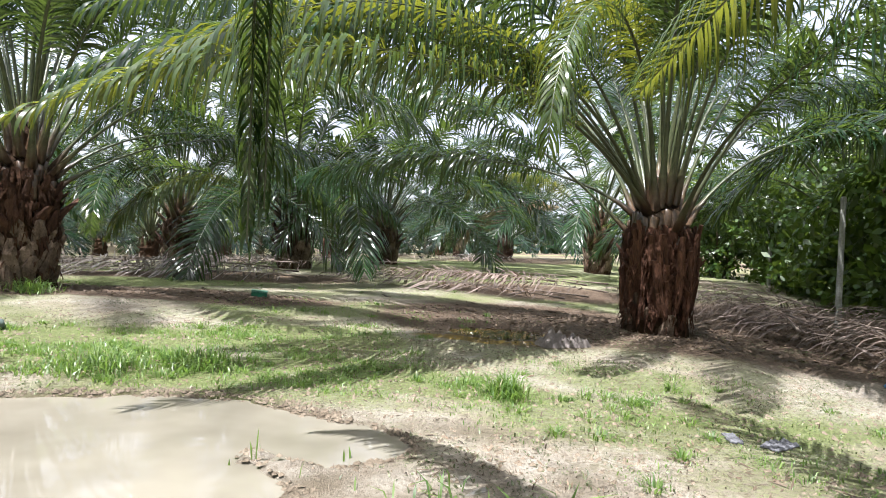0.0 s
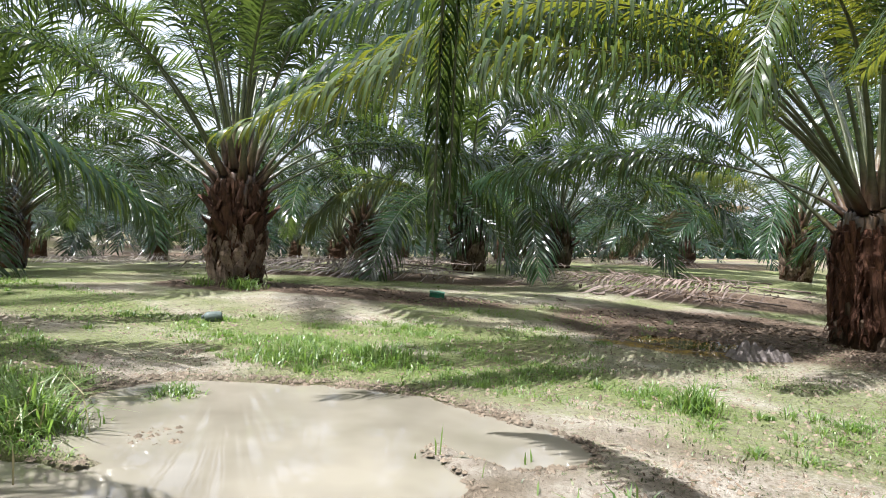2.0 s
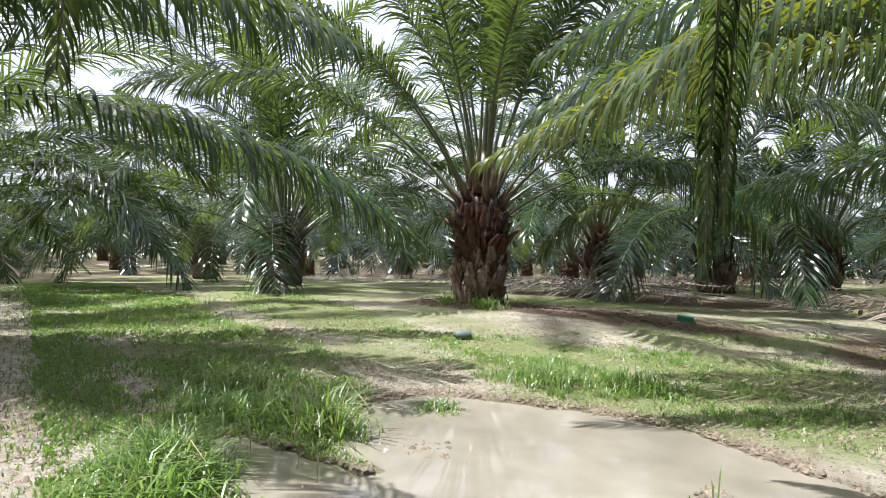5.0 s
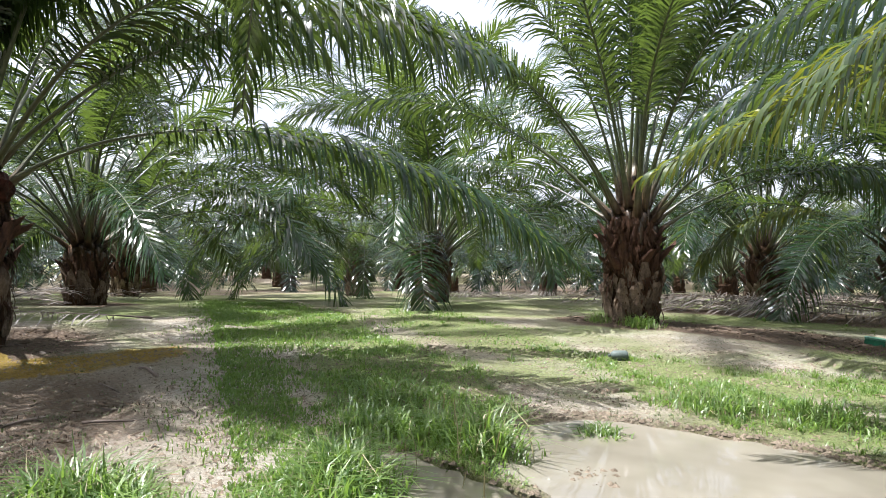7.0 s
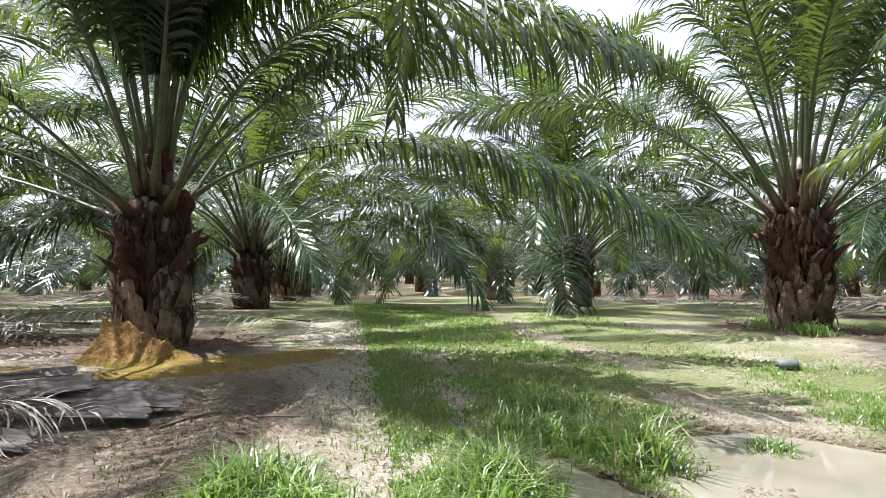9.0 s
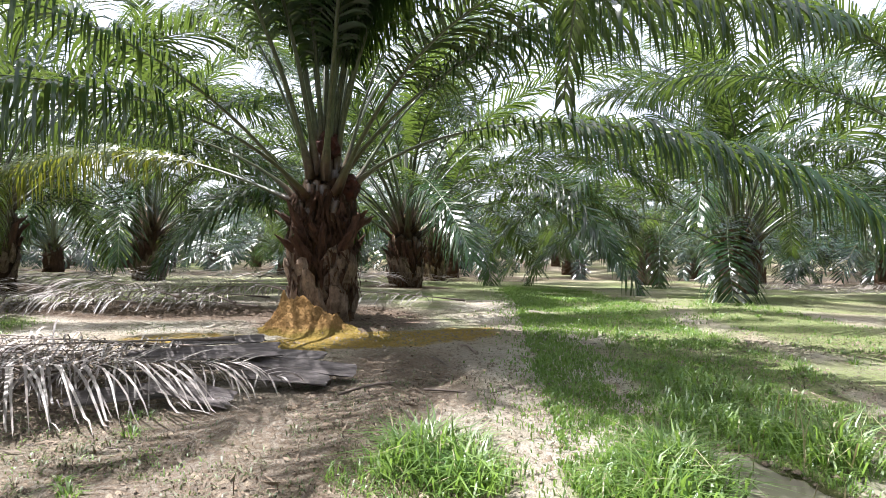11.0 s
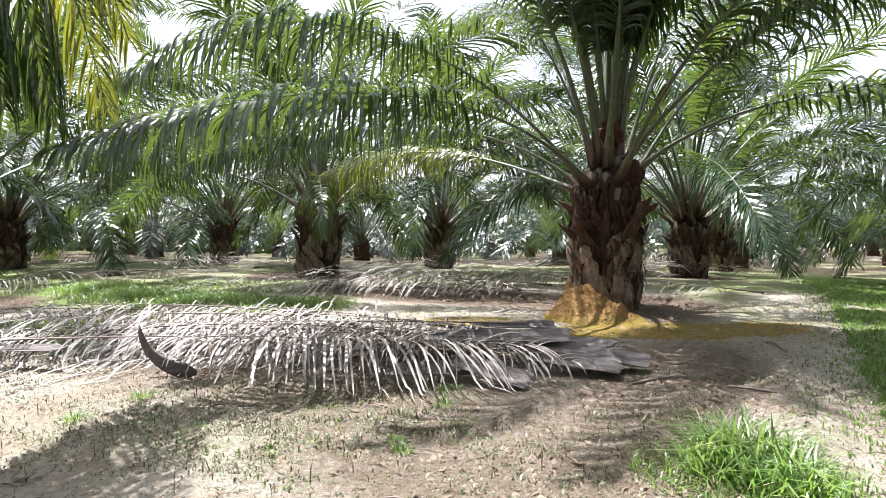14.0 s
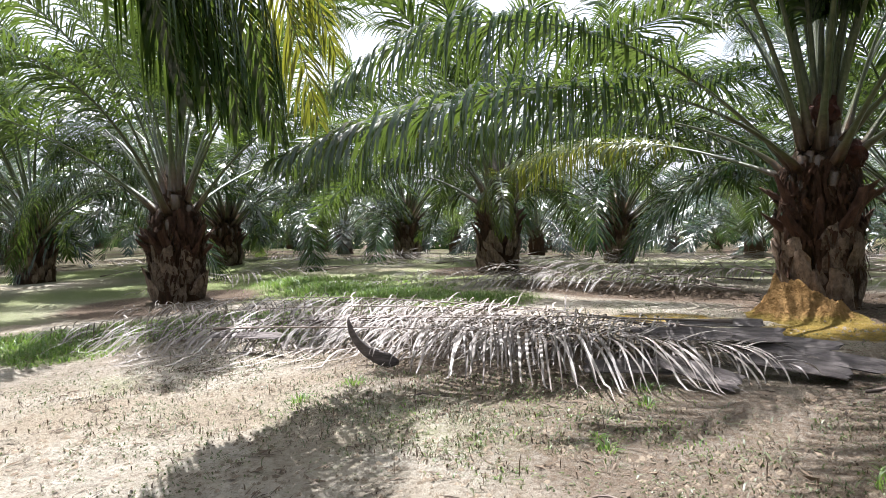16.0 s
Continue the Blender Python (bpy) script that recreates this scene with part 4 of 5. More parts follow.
def frond_butt(x, y, az, lift, pitch, roll, length, wide):
    """The broad grey trough-shaped foot of a cut leaf stalk, by itself."""
    rng = random.Random(int(az * 10))
    n, k, verts = 6, 6, []
    for side in (0.006, -0.006):
        for i in range(n + 1):
            q = i / n
            w = 0.1 + 0.02 * q + rng.uniform(-0.006, 0.006)
            for j in range(k + 1):
                u = 2 * j / k - 1
                verts.append(Vector((w * u, -0.4 + 0.8 * q + (0.03 * rng.uniform(-1, 1) if i in (0, n) else 0), 0.035 * abs(u + 0.2) - 0.02 * q * q + rng.uniform(-0.004, 0.004) + side)))
    g = (n + 1) * (k + 1)
    faces = []
    for i in range(n):
        for j in range(k):
            a = i * (k + 1) + j
            faces += [(a, a + 1, a + k + 2, a + k + 1), (g + a, g + a + k + 1, g + a + k + 2, g + a + 1)]
    rim = [j for j in range(k)] + [i * (k + 1) + k for i in range(n)] + [n * (k + 1) + j for j in range(k, 0, -1)] + [i * (k + 1) for i in range(n, 0, -1)]
    faces += [(rim[e], g + rim[e], g + rim[(e + 1) % len(rim)], rim[(e + 1) % len(rim)]) for e in range(len(rim))]
    ob = new("frond_butt", mesh_of("frond_butt", verts, faces, [BUTT]))
    ob.matrix_world = pose(x, y, ground_z(x, y) + lift, pitch, roll, az) @ Matrix.Diagonal((wide / 0.22, length / 0.8, wide / 0.22, 1))
    tagged(ob, "broad dark grey dry leaf sheath beside the fronds", "dead leaf base", "cut sheaths of the pile")


for row in ((-5.62, 0.0, -25, 0.13, -3, 18, 1.2, 0.19), (-5.75, -0.5, 4, 0.23, 0, 26, 1.1, 0.18), (-5.1, -0.6, -30, 0.1, -10, 30, 0.6, 0.16), (-5.38, 0.02, -19, 0.08, -2, 16, 0.7, 0.2),
            (-6.0, 0.0, -33, 0.14, 3, 14, 0.9, 0.18), (-6.4, -0.45, -12, 0.2, 4, 16, 0.8, 0.16), (-5.2, -1.05, 12, 0.09, 0, 28, 0.6, 0.16), (-5.6, -4.75, -4.3, 0.16, 2, 20, 0.9, 0.12)):
    frond_butt(*row)


husk(-5.2, -2.88, 172, "curved dark dry flower sheath leaning out of the fronds")


# ---- termite mound at the foot of the palm ----
def termite_mound():
    bm = bmesh.new()
    bmesh.ops.create_grid(bm, x_segments=80, y_segments=80, size=1)
    for v in bm.verts:
        x, y = v.co.x * 0.95, v.co.y * 1.05
        h = 0.42 * math.exp(-math.hypot(x + 0.1, y + 0.36) / 0.17) + 0.22 * math.exp(-((x + 0.05) ** 2 + (y + 0.05) ** 2) / 0.09)
        h += 0.13 * math.exp(-(x ** 2 + (y - 0.4) ** 2) / 0.12) + 0.12 * math.exp(-(x ** 2 + y ** 2) / 0.5)
        h *= 1 + 0.45 * noise.noise(Vector((x * 5, y * 5, 1)))
        h += (0.04 * noise.noise(Vector((x * 13, y * 13, 4))) + 0.03 * noise.noise(Vector((x * 27, y * 27, 8)))) * min(1, h * 5)
        v.co = Vector((x, y, h - 0.06))
    me = bpy.data.meshes.new("termite_mound")
    bm.to_mesh(me)
    bm.free()
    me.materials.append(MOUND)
    me.polygons.foreach_set("use_smooth", [True] * len(me.polygons))
    ob = new("termite_mound", me)
    ob.matrix_world = pose(-8.1, 0.5, ground_z(-8.1, 0.5)) @ Matrix.Diagonal((0.75, 0.72, 0.95, 1))
    tagged(ob, "ochre earthen termite mound against the palm's foot", "termite mound")


termite_mound()


# ---- fence and shrubs ----
def fence_post(x, y, height, tilt):
    bm = bmesh.new()
    bmesh.ops.create_cube(bm, size=1)
    for v in bm.verts:
        top = v.co.z > 0
        v.co = Vector((v.co.x * (0.07 if top else 0.085), v.co.y * (0.07 if top else 0.085), height if top else -0.3))
    bmesh.ops.bevel(bm, geom=[e for e in bm.edges], offset=0.012, segments=1, affect="EDGES")
    me = bpy.data.meshes.new("fence_post")
    bm.to_mesh(me)
    bm.free()
    me.materials.append(POST)
    ob = new("fence_post", me)
    ob.matrix_world = pose(x, y, ground_z(x, y), 0, tilt, 12)
    tagged(ob, "slender pale concrete fence post before the shrubs", "fence post", "fence posts")


fence_post(6.55, 10.55, 2.15, -2.5)
fence_post(9.0, 17.7, 2.4, -2.0)
fence_post(9.4, 24.0, 2.3, -2.0)


def np_mesh(name, verts, corners, mats):
    """A mesh from arrays: corners is a list of arrays of faces, each with one number of corners."""
    me = bpy.data.meshes.new(name)
    me.vertices.add(len(verts))
    me.vertices.foreach_set("co", np.asarray(verts, dtype=np.float32).ravel())
    loops = np.concatenate([c.ravel() for c in corners])
    sizes = np.concatenate([np.full(len(c), c.shape[1]) for c in corners])
    me.loops.add(len(loops))
    me.loops.foreach_set("vertex_index", loops.astype(np.int32))
    me.polygons.add(len(sizes))
    me.polygons.foreach_set("loop_start", (np.cumsum(sizes) - sizes).astype(np.int32))
    for mt in mats:
        me.materials.append(mt)
    me.update(calc_edges=True)
    me.validate()
    return me


def leaf_cloud(name, centres, length, width, seed, mats):
    """Pointed leaves of four corners, turned at random, at the given places."""
    rng = np.random.default_rng(seed)
    n = len(centres)
    a = rng.normal(size=(n, 3))
    a[:, 2] -= 0.5
    a /= np.linalg.norm(a, axis=1)[:, None]
    b = np.cross(a, rng.normal(size=(n, 3)))
    b /= np.linalg.norm(b, axis=1)[:, None] + 1e-6
    ln = length * rng.uniform(0.6, 1.2, (n, 1))
    w = width * rng.uniform(0.7, 1.2, (n, 1))
    c = np.asarray(centres)
    verts = np.stack([c, c + a * ln * 0.45 + b * w * 0.5, c + a * ln, c + a * ln * 0.45 - b * w * 0.5], 1).reshape(-1, 3)
    return np_mesh(name, verts, [np.arange(4 * n).reshape(n, 4)], mats)


def shrub(x, y, height, spread, seed, leaves=4200):
    """Stems that fork, with leaves in clumps round the twigs."""
    rng = random.Random(seed)
    ob = base_empty("shrub", pose(x, y, ground_z(x, y)), "dense broad-leaved green shrub behind the fence", "shrub", "shrubs along the fence")
    verts, faces, clumps = [], [], []
    for s in range(7):
        az, up = rng.uniform(0, 6.28), rng.uniform(0.5, 1.0)
        top = Vector((math.cos(az) * spread * 0.55 * rng.uniform(0.3, 1), math.sin(az) * spread * 0.55 * rng.uniform(0.3, 1), height * up * 0.85))
        pts = [Vector((math.cos(az) * 0.12, math.sin(az) * 0.12, -0.1)).lerp(top, k / 5) + Vector((rng.uniform(-0.1, 0.1), rng.uniform(-0.1, 0.1), 0)) * k for k in range(6)]
        v, f = tube(pts, [0.05 - 0.007 * k for k in range(6)], 5)
        o = len(verts)
        verts += v
        faces += [tuple(o + i for i in q) for q in f]
        for k in range(16):
            t = rng.uniform(0.12, 1.1)
            c = Vector((0, 0, 0)).lerp(top, t) + Vector((rng.gauss(0, 0.3), rng.gauss(0, 0.3), rng.gauss(0, 0.16))) * spread * 0.5
            c.z = max(0.2, c.z)
            clumps.append((c, rng.uniform(0.18, 0.42)))
    child("stem", mesh_of("stem", verts, faces, [BARK]), ob)
    r = np.random.default_rng(seed)
    cs = np.array([c for c, _ in clumps])[r.integers(0, len(clumps), leaves)]
    rad = np.array([k for _, k in clumps])[r.integers(0, len(clumps), leaves)]
    child("foliage", leaf_cloud("foliage", cs + r.normal(size=(leaves, 3)) * rad[:, None] * 0.75, 0.24, 0.12, seed, [LEAF_BROAD]), ob)
    return ob


rs = random.Random(77)
for k in range(13):
    q = k / 12
    shrub(8.1 + 4.7 * q + rs.uniform(-0.3, 0.9), 9.2 + 16 * q + rs.uniform(-0.6, 0.6), rs.uniform(3.2, 4.6), rs.uniform(2.6, 3.4), 300 + k)
for k, (sx, sy) in enumerate(((10.0, 23.5), (10.9, 20.8), (9.4, 28.0), (12.0, 18.5))):
    shrub(sx, sy, rs.uniform(4.2, 5.2), rs.uniform(2.8, 3.4), 360 + k)
for k in range(6):
    shrub(10.0 + rs.uniform(0, 2.5) + 0.5 * k, 9 + 3.2 * k, rs.uniform(7.0, 8.5), rs.uniform(4.0, 5.0), 340 + k, 6500)


def far_woods():
    """The plantation goes on past the rows that can be told apart."""
    r = np.random.default_rng(8)
    n = 26000
    yaw = np.radians(r.uniform(-45, 172, n))
    d = r.uniform(66, 96, n)
    x, y = -np.sin(yaw) * d, np.cos(yaw) * d
    z = np.array([ground_z(float(a), float(b)) for a, b in zip(x, y)]) + r.beta(1.1, 1.3, n) * (5.2 + 1.6 * np.sin(yaw * 37) + 1.0 * np.sin(yaw * 83))
    me = leaf_cloud("far_woods", np.stack([x, y, z], 1), 2.2, 0.5, 9, [LEAF_FAR_SHADED])
    tagged(new("far_woods", me), "distant mass of palm foliage closing the rows", "far palms", kind="stuff")


far_woods()


# ---- grass, weeds, litter ----
def blades(name, places, heights, widths, lean, seed, mat, label, category, ways=None):
    """Bent blades of two pieces each, at the given places."""
    r = np.random.default_rng(seed)
    n = len(places)
    p = np.array([(x, y, ground_z(x, y) - 0.008) for x, y in places])
    az = r.uniform(0, 2 * np.pi, n) if ways is None else np.asarray(ways) + r.uniform(-0.7, 0.7, n)
    d = np.stack([np.cos(az), np.sin(az), np.zeros(n)], 1)
    az2 = az + np.pi / 2 + r.uniform(-0.6, 0.6, n)
    s = np.stack([np.cos(az2), np.sin(az2), np.zeros(n)], 1) * (np.asarray(widths) * 0.5)[:, None]
    h = np.asarray(heights)
    l1 = lean * r.uniform(0.1, 1.0, n)
    m = p + d * (h * 0.35 * l1)[:, None] + np.array([0, 0, 1.0]) * (h * 0.6)[:, None]
    t = p + d * (h * 1.15 * l1)[:, None] + np.array([0, 0, 1.0]) * (h * (1.0 - 0.3 * l1))[:, None]
    verts = np.stack([p - s * 0.7, p + s * 0.7, m + s, m - s, t], 1).reshape(-1, 3)
    b = np.arange(n)[:, None] * 5
    me = np_mesh(name, verts, [b + np.array([[0, 1, 2, 3]]), b + np.array([[3, 2, 4]])], [mat])
    return tagged(new(name, me), label, category, kind="stuff")


def in_spot(rng, spot):
    cx, cy, rx, ry, turn = spot[:5]
    a, q = rng.uniform(0, 2 * math.pi), math.sqrt(rng.random()) * 1.15
    u, v = rx * q * math.cos(a), ry * q * math.sin(a)
    c, s = math.cos(radians(turn)), math.sin(radians(turn))
    return cx + u * c - v * s, cy + u * s + v * c


def sow_turf():
    rng = random.Random(21)
    near, hn, wn_, far, hf, wf = [], [], [], [], [], []
    for spot in TURF:
        area = math.pi * spot[2] * spot[3] * 1.3
        dist = math.hypot(spot[0], spot[1])
        dens = 2600 if dist < 7.5 else 700 if dist < 12 else 260
        for _ in range(int(area * dens * spot[5])):
            x, y = in_spot(rng, spot)
            clump = noise.noise(Vector((x * 1.6, y * 1.6, 11))) + 0.6 * noise.noise(Vector((x * 4.5, y * 4.5, 12)))
            if clump < rng.uniform(-0.3, 0.5) or (-5 < x < 1.5 and 0 < y < 6 and puddle_depth(x, y) > -0.03):
                continue
            if -9 < x < -2.6 and abs((x + 3.2) * 0.36 + (y - 1.05) * 0.93) < 0.42 and spot[1] < 3:
                continue
            h = (0.01 + 0.05 * rng.random() ** 2) * (1 + 1.0 * max(0, clump)) * (0.4 + 0.7 * spot[5])
            if dist < 7.5:
                near.append((x, y)), hn.append(h), wn_.append(rng.uniform(0.004, 0.01))
            else:
                far.append((x, y)), hf.append(h * 0.85), wf.append(rng.uniform(0.01, 0.02))
    blades("grass", near, hn, wn_, 1.4, 22, GRASS, "short bright green grass on sandy mud", "grass")
    blades("grass", far, hf, wf, 0.9, 23, GRASS, "short green grass between the palms", "grass")
    return len(near), len(far)


sow_turf()


def sow_tussocks():
    """Small clumps of broad-bladed grass whose leaves lean outwards."""
    rng = random.Random(26)
    pts, hs, ws, ways = [], [], [], []
    for spot in TURF:
        dist = math.hypot(spot[0], spot[1])
        if dist > 13:
            continue
        near = dist < 8
        for _ in range(int(math.pi * spot[2] * spot[3] * spot[5] * (17 if near else 6))):
            cx, cy = in_spot(rng, spot)
            if noise.noise(Vector((cx * 1.1, cy * 1.1, 81))) + 0.5 * noise.noise(Vector((cx * 3, cy * 3, 82))) < rng.uniform(-0.25, 0.3) or puddle_depth(cx, cy) > -0.06:
                continue
            if cx < -2.6 and -1.2 < (cx + 3.09) * 0.375 + (cy - 1.21) * 0.927 < 0.05 and math.hypot(cx + 3.55, cy - 0.62) > 0.6:
                continue
            r, h = rng.uniform(0.03, 0.12), rng.uniform(0.035, 0.1)
            for _ in range(34 if near else 20):
                a, q = rng.uniform(0, 6.283), rng.random() ** 0.6
                pts.append((cx + r * q * math.cos(a), cy + r * q * math.sin(a)))
                hs.append(h * (1.1 - 0.5 * q) * rng.uniform(0.6, 1.2))
                ws.append(rng.uniform(0.006, 0.012) * (1 if near else 1.5))
                ways.append(a)
    blades("grass_tussock", pts, hs, ws, 1.7, 27, GRASS, "small clumps of fresh green grass on sandy mud", "grass", ways)


sow_tussocks()


def sow_lawn():
    """A dense strip of grass with a straight edge along the bare path."""
    rng = random.Random(24)
    pts, hs, ws = [], [], []
    for _ in range(64000):
        s = -0.5 + 15.5 * rng.random() ** 1.5
        if rng.random() > (s + 0.55) / 1.2:
            continue
        wide = min(2.0, 0.85 + 0.3 * max(0, s))
        n = wide * rng.random() ** 1.25 + 0.1 * noise.noise(Vector((s * 1.4, 0, 51))) + 0.06 * noise.noise(Vector((s * 6, 0, 55)))
        if rng.random() < 0.35:
            n += rng.gauss(0, 0.25)
        x, y = -3.09 - 0.927 * s + 0.375 * n, 1.21 + 0.375 * s + 0.927 * n
        if puddle_depth(x, y) > -0.03 or noise.noise(Vector((x * 1.3, y * 1.3, 52))) + 0.5 * noise.noise(Vector((x * 4, y * 4, 53))) < -0.32 + 0.5 * n / wide + rng.uniform(-0.2, 0.2):
            continue
        pts.append((x, y)), hs.append(rng.uniform(0.02, 0.055) * (1 + 0.5 * noise.noise(Vector((x * 2, y * 2, 54))))), ws.append(rng.uniform(0.006, 0.012) * (1 + 0.1 * s))
    blades("grass", pts, hs, ws, 0.8, 25, GRASS, "dense strip of short green grass along the bare path", "grass")


sow_lawn()


def tuft(x, y, spread, height, count, seed, label="tall green grass tuft on wet mud", dry=0.06):
    rng = random.Random(seed)
    for mat, n, nm in ((GRASS, int(count * (1 - dry)), "grass_tuft"), (GRASS_DRY, int(count * dry), "dry_stalk")):
        if n < 3:
            continue
        pts = [(x + rng.gauss(0, spread * 0.5), y + rng.gauss(0, spread * 0.5)) for _ in range(n)]
        hs = [height * (0.35 + 0.95 * rng.random() ** 1.4) * math.exp(-((a - x) ** 2 + (b - y) ** 2) / (2.2 * spread ** 2)) + 0.03 for a, b in pts]
        blades(nm, pts, hs, [rng.uniform(0.006, 0.014) * (0.6 if mat is GRASS_DRY else 1) for _ in pts], 1.5, seed, mat, label if mat is GRASS else "dry straw-coloured grass stalks", "grass")


for k, (x, y, sp, h, n) in enumerate([(-3.55, 0.62, 0.28, 0.25, 720), (-3.25, 0.75, 0.2, 0.2, 300), (-3.0, 2.7, 0.24, 0.26, 520), (-3.35, 2.7, 0.25, 0.2, 350), (-3.05, 1.75, 0.25, 0.26, 600),
                                      (-3.15, 1.75, 0.28, 0.22, 420), (-2.8, 3.6, 0.17, 0.1, 220), (0.52, 4.75, 0.16, 0.2, 260), (-3.7, 2.55, 0.35, 0.15, 400), (-4.2, 3.0, 0.5, 0.15, 600),
                                      (-2.5, 4.75, 0.35, 0.16, 600), (-1.9, 5.1, 0.35, 0.15, 500), (0.0, 2.75, 0.3, 0.13, 40), (0.55, 2.7, 0.25, 0.15, 40), (-2.85, 1.5, 0.25, 0.24, 350),
                                      (-10.6, -6.6, 0.9, 0.16, 2600), (-11.6, -8.0, 0.8, 0.16, 2000), (-9.2, -3.7, 0.8, 0.14, 1500), (-9.9, -5.2, 0.8, 0.14, 1500), (-7.0, -5.2, 0.4, 0.25, 250), (-7.6, -4.4, 0.4, 0.22, 250), (-6.2, -4.6, 0.3, 0.2, 150), (-5.3, -7.0, 0.5, 0.1, 700), (-5.9, -7.9, 0.6, 0.1, 800), (-6.3, -6.5, 0.35, 0.16, 500), (-6.75, -5.6, 0.3, 0.2, 300), (-7.2, -4.9, 0.3, 0.2, 250), (-5.55, 8.75, 0.28, 0.22, 320), (-6.25, 8.72, 0.2, 0.18, 180)]):
    tuft(x, y, sp, h, n, 500 + k)


def reeds():
    """Single upright stalks at the puddle's edge and on the mud."""
    rng = random.Random(31)
    pts = [(-0.88, 3.2), (-0.86, 3.22), (-0.9, 3.19), (-0.42, 3.34), (-0.45, 3.3), (-0.62, 3.02), (0.0, 2.9), (0.1, 3.0), (-1.0, 3.15)]
    hs = [0.17, 0.12, 0.1, 0.12, 0.1, 0.1, 0.16, 0.14, 0.08]
    blades("reed", pts, hs, [0.012] * len(pts), 0.35, 32, GRASS, "single green sedge shoots standing in mud", "sedge")
    pts = [(-2.95 + rng.gauss(0, 0.25), 2.35 + rng.gauss(0, 0.35)) for _ in range(16)]
    blades("dry_stalk", pts, [rng.uniform(0.18, 0.42) for _ in pts], [0.009] * len(pts), 0.9, 34, GRASS_DRY, "long straw-coloured grass stalks on the bank", "grass")
    pts = [(-5.0 + rng.gauss(0, 0.5), -3.7 + rng.gauss(0, 0.6)) for _ in range(60)] + [(-3.4 + rng.gauss(0, 0.2), -2.2 + rng.gauss(0, 0.9)) for _ in range(14)]
    blades("dry_stalk", pts, [rng.uniform(0.03, 0.13) for _ in pts], [0.006] * len(pts), 0.25, 33, LITTER, "dry brown weed stalks standing on bare soil", "weeds")


reeds()


def dry_weeds():
    """Low withered weeds in loose patches on the sand."""
    rng = random.Random(35)
    spots = [(-4.3, -1.3, 0.9, 5200), (-4.6, -2.6, 0.7, 4200), (-3.9, -1.9, 0.7, 4200), (-3.6, -3.3, 0.8, 2600), (-4.4, -4.6, 0.7, 2200), (-3.4, -4.7, 0.8, 1500), (-5.0, 1.0, 0.9, 2600), (-3.4, -0.4, 0.6, 1500), (-4.0, 0.2, 0.7, 2200), (-5.5, -4.6, 0.9, 1500), (0.6, 3.1, 0.9, 1500), (1.8, 4.9, 1.0, 1500), (-0.3, 7.0, 1.2, 1500)]
    for mat, nm, label in ((WEED, "weeds", "low withered green weeds on pale sand"), (LITTER, "dry_weeds", "low withered brown weeds on pale sand")):
        pts = []
        for x, y, r, n in spots:
            for _ in range(n // 2):
                a, b = x + rng.gauss(0, r * 0.55), y + rng.gauss(0, r * 0.55)
                if noise.noise(Vector((a * 3, b * 3, 61))) + 0.6 * noise.noise(Vector((a * 9, b * 9, 62))) > rng.uniform(-0.3, 0.3) and puddle_depth(a, b) < -0.03:
                    pts.append((a, b))
        blades(nm, pts, [0.012 + 0.05 * rng.random() ** 3 for _ in pts], [rng.uniform(0.004, 0.011) for _ in pts], 1.8, 36, mat, label, "weeds")


dry_weeds()


def scatter_weeds():
    rng = random.Random(41)
    pts, hs, ws = [], [], []
    while len(pts) < 60000:
        x, y = rng.uniform(-9, 5), rng.uniform(-6, 9)
        if math.hypot(x, y) > 9.5 or puddle_depth(x, y) > -0.02:
            continue
        if x < -2.6 and -1.0 < (x + 3.09) * 0.375 + (y - 1.21) * 0.927 < 0.02 and rng.random() < 0.85:
            continue
        c = noise.noise(Vector((x * 1.1, y * 1.1, 21))) + 0.7 * noise.noise(Vector((x * 4, y * 4, 22)))
        if c < rng.uniform(-0.1, 0.7):
            continue
        pts.append((x, y)), hs.append(rng.uniform(0.007, 0.028)), ws.append(rng.uniform(0.006, 0.013))
    blades("weeds", pts, hs, ws, 1.6, 42, WEED, "sparse tiny weeds on bare mud", "weeds")


scatter_weeds()


def scatter_litter():
    """Flakes, stalk pieces and crumbs that lie flat."""
    rng = np.random.default_rng(51)
    pyr = random.Random(52)
    places = []
    while len(places) < 60000:
        x, y = pyr.uniform(-11, 6), pyr.uniform(-7, 14)
        if puddle_depth(x, y) > -0.02:
            continue
        c = 0.35 * blob(x, y, MULCH_AND_SHADE) + 0.5 * noise.noise(Vector((x * 0.9, y * 0.9, 31))) + 0.5 * noise.noise(Vector((x * 3.3, y * 3.3, 32)))
        if c > pyr.uniform(-0.15, 0.75):
            places.append((x, y, ground_z(x, y) + 0.006))
    p = np.array(places)
    n = len(p)
    az = rng.uniform(0, 6.28, n)
    d = np.stack([np.cos(az), np.sin(az), rng.uniform(-0.15, 0.3, n)], 1)
    s = np.stack([-np.sin(az), np.cos(az), rng.uniform(-0.3, 0.3, n)], 1)
    ln = (0.006 + 0.045 * rng.random(n) ** 4)[:, None]
    w = (0.002 + 0.007 * rng.random(n))[:, None]
    verts = np.stack([p - d * ln, p + s * w, p + d * ln, p - s * w], 1).reshape(-1, 3)
    tagged(new("leaf_litter", np_mesh("leaf_litter", verts, [np.arange(4 * n).reshape(n, 4)], [LITTER])), "brown leaf flakes and stalk crumbs on the soil", "leaf litter", kind="stuff")


scatter_litter()


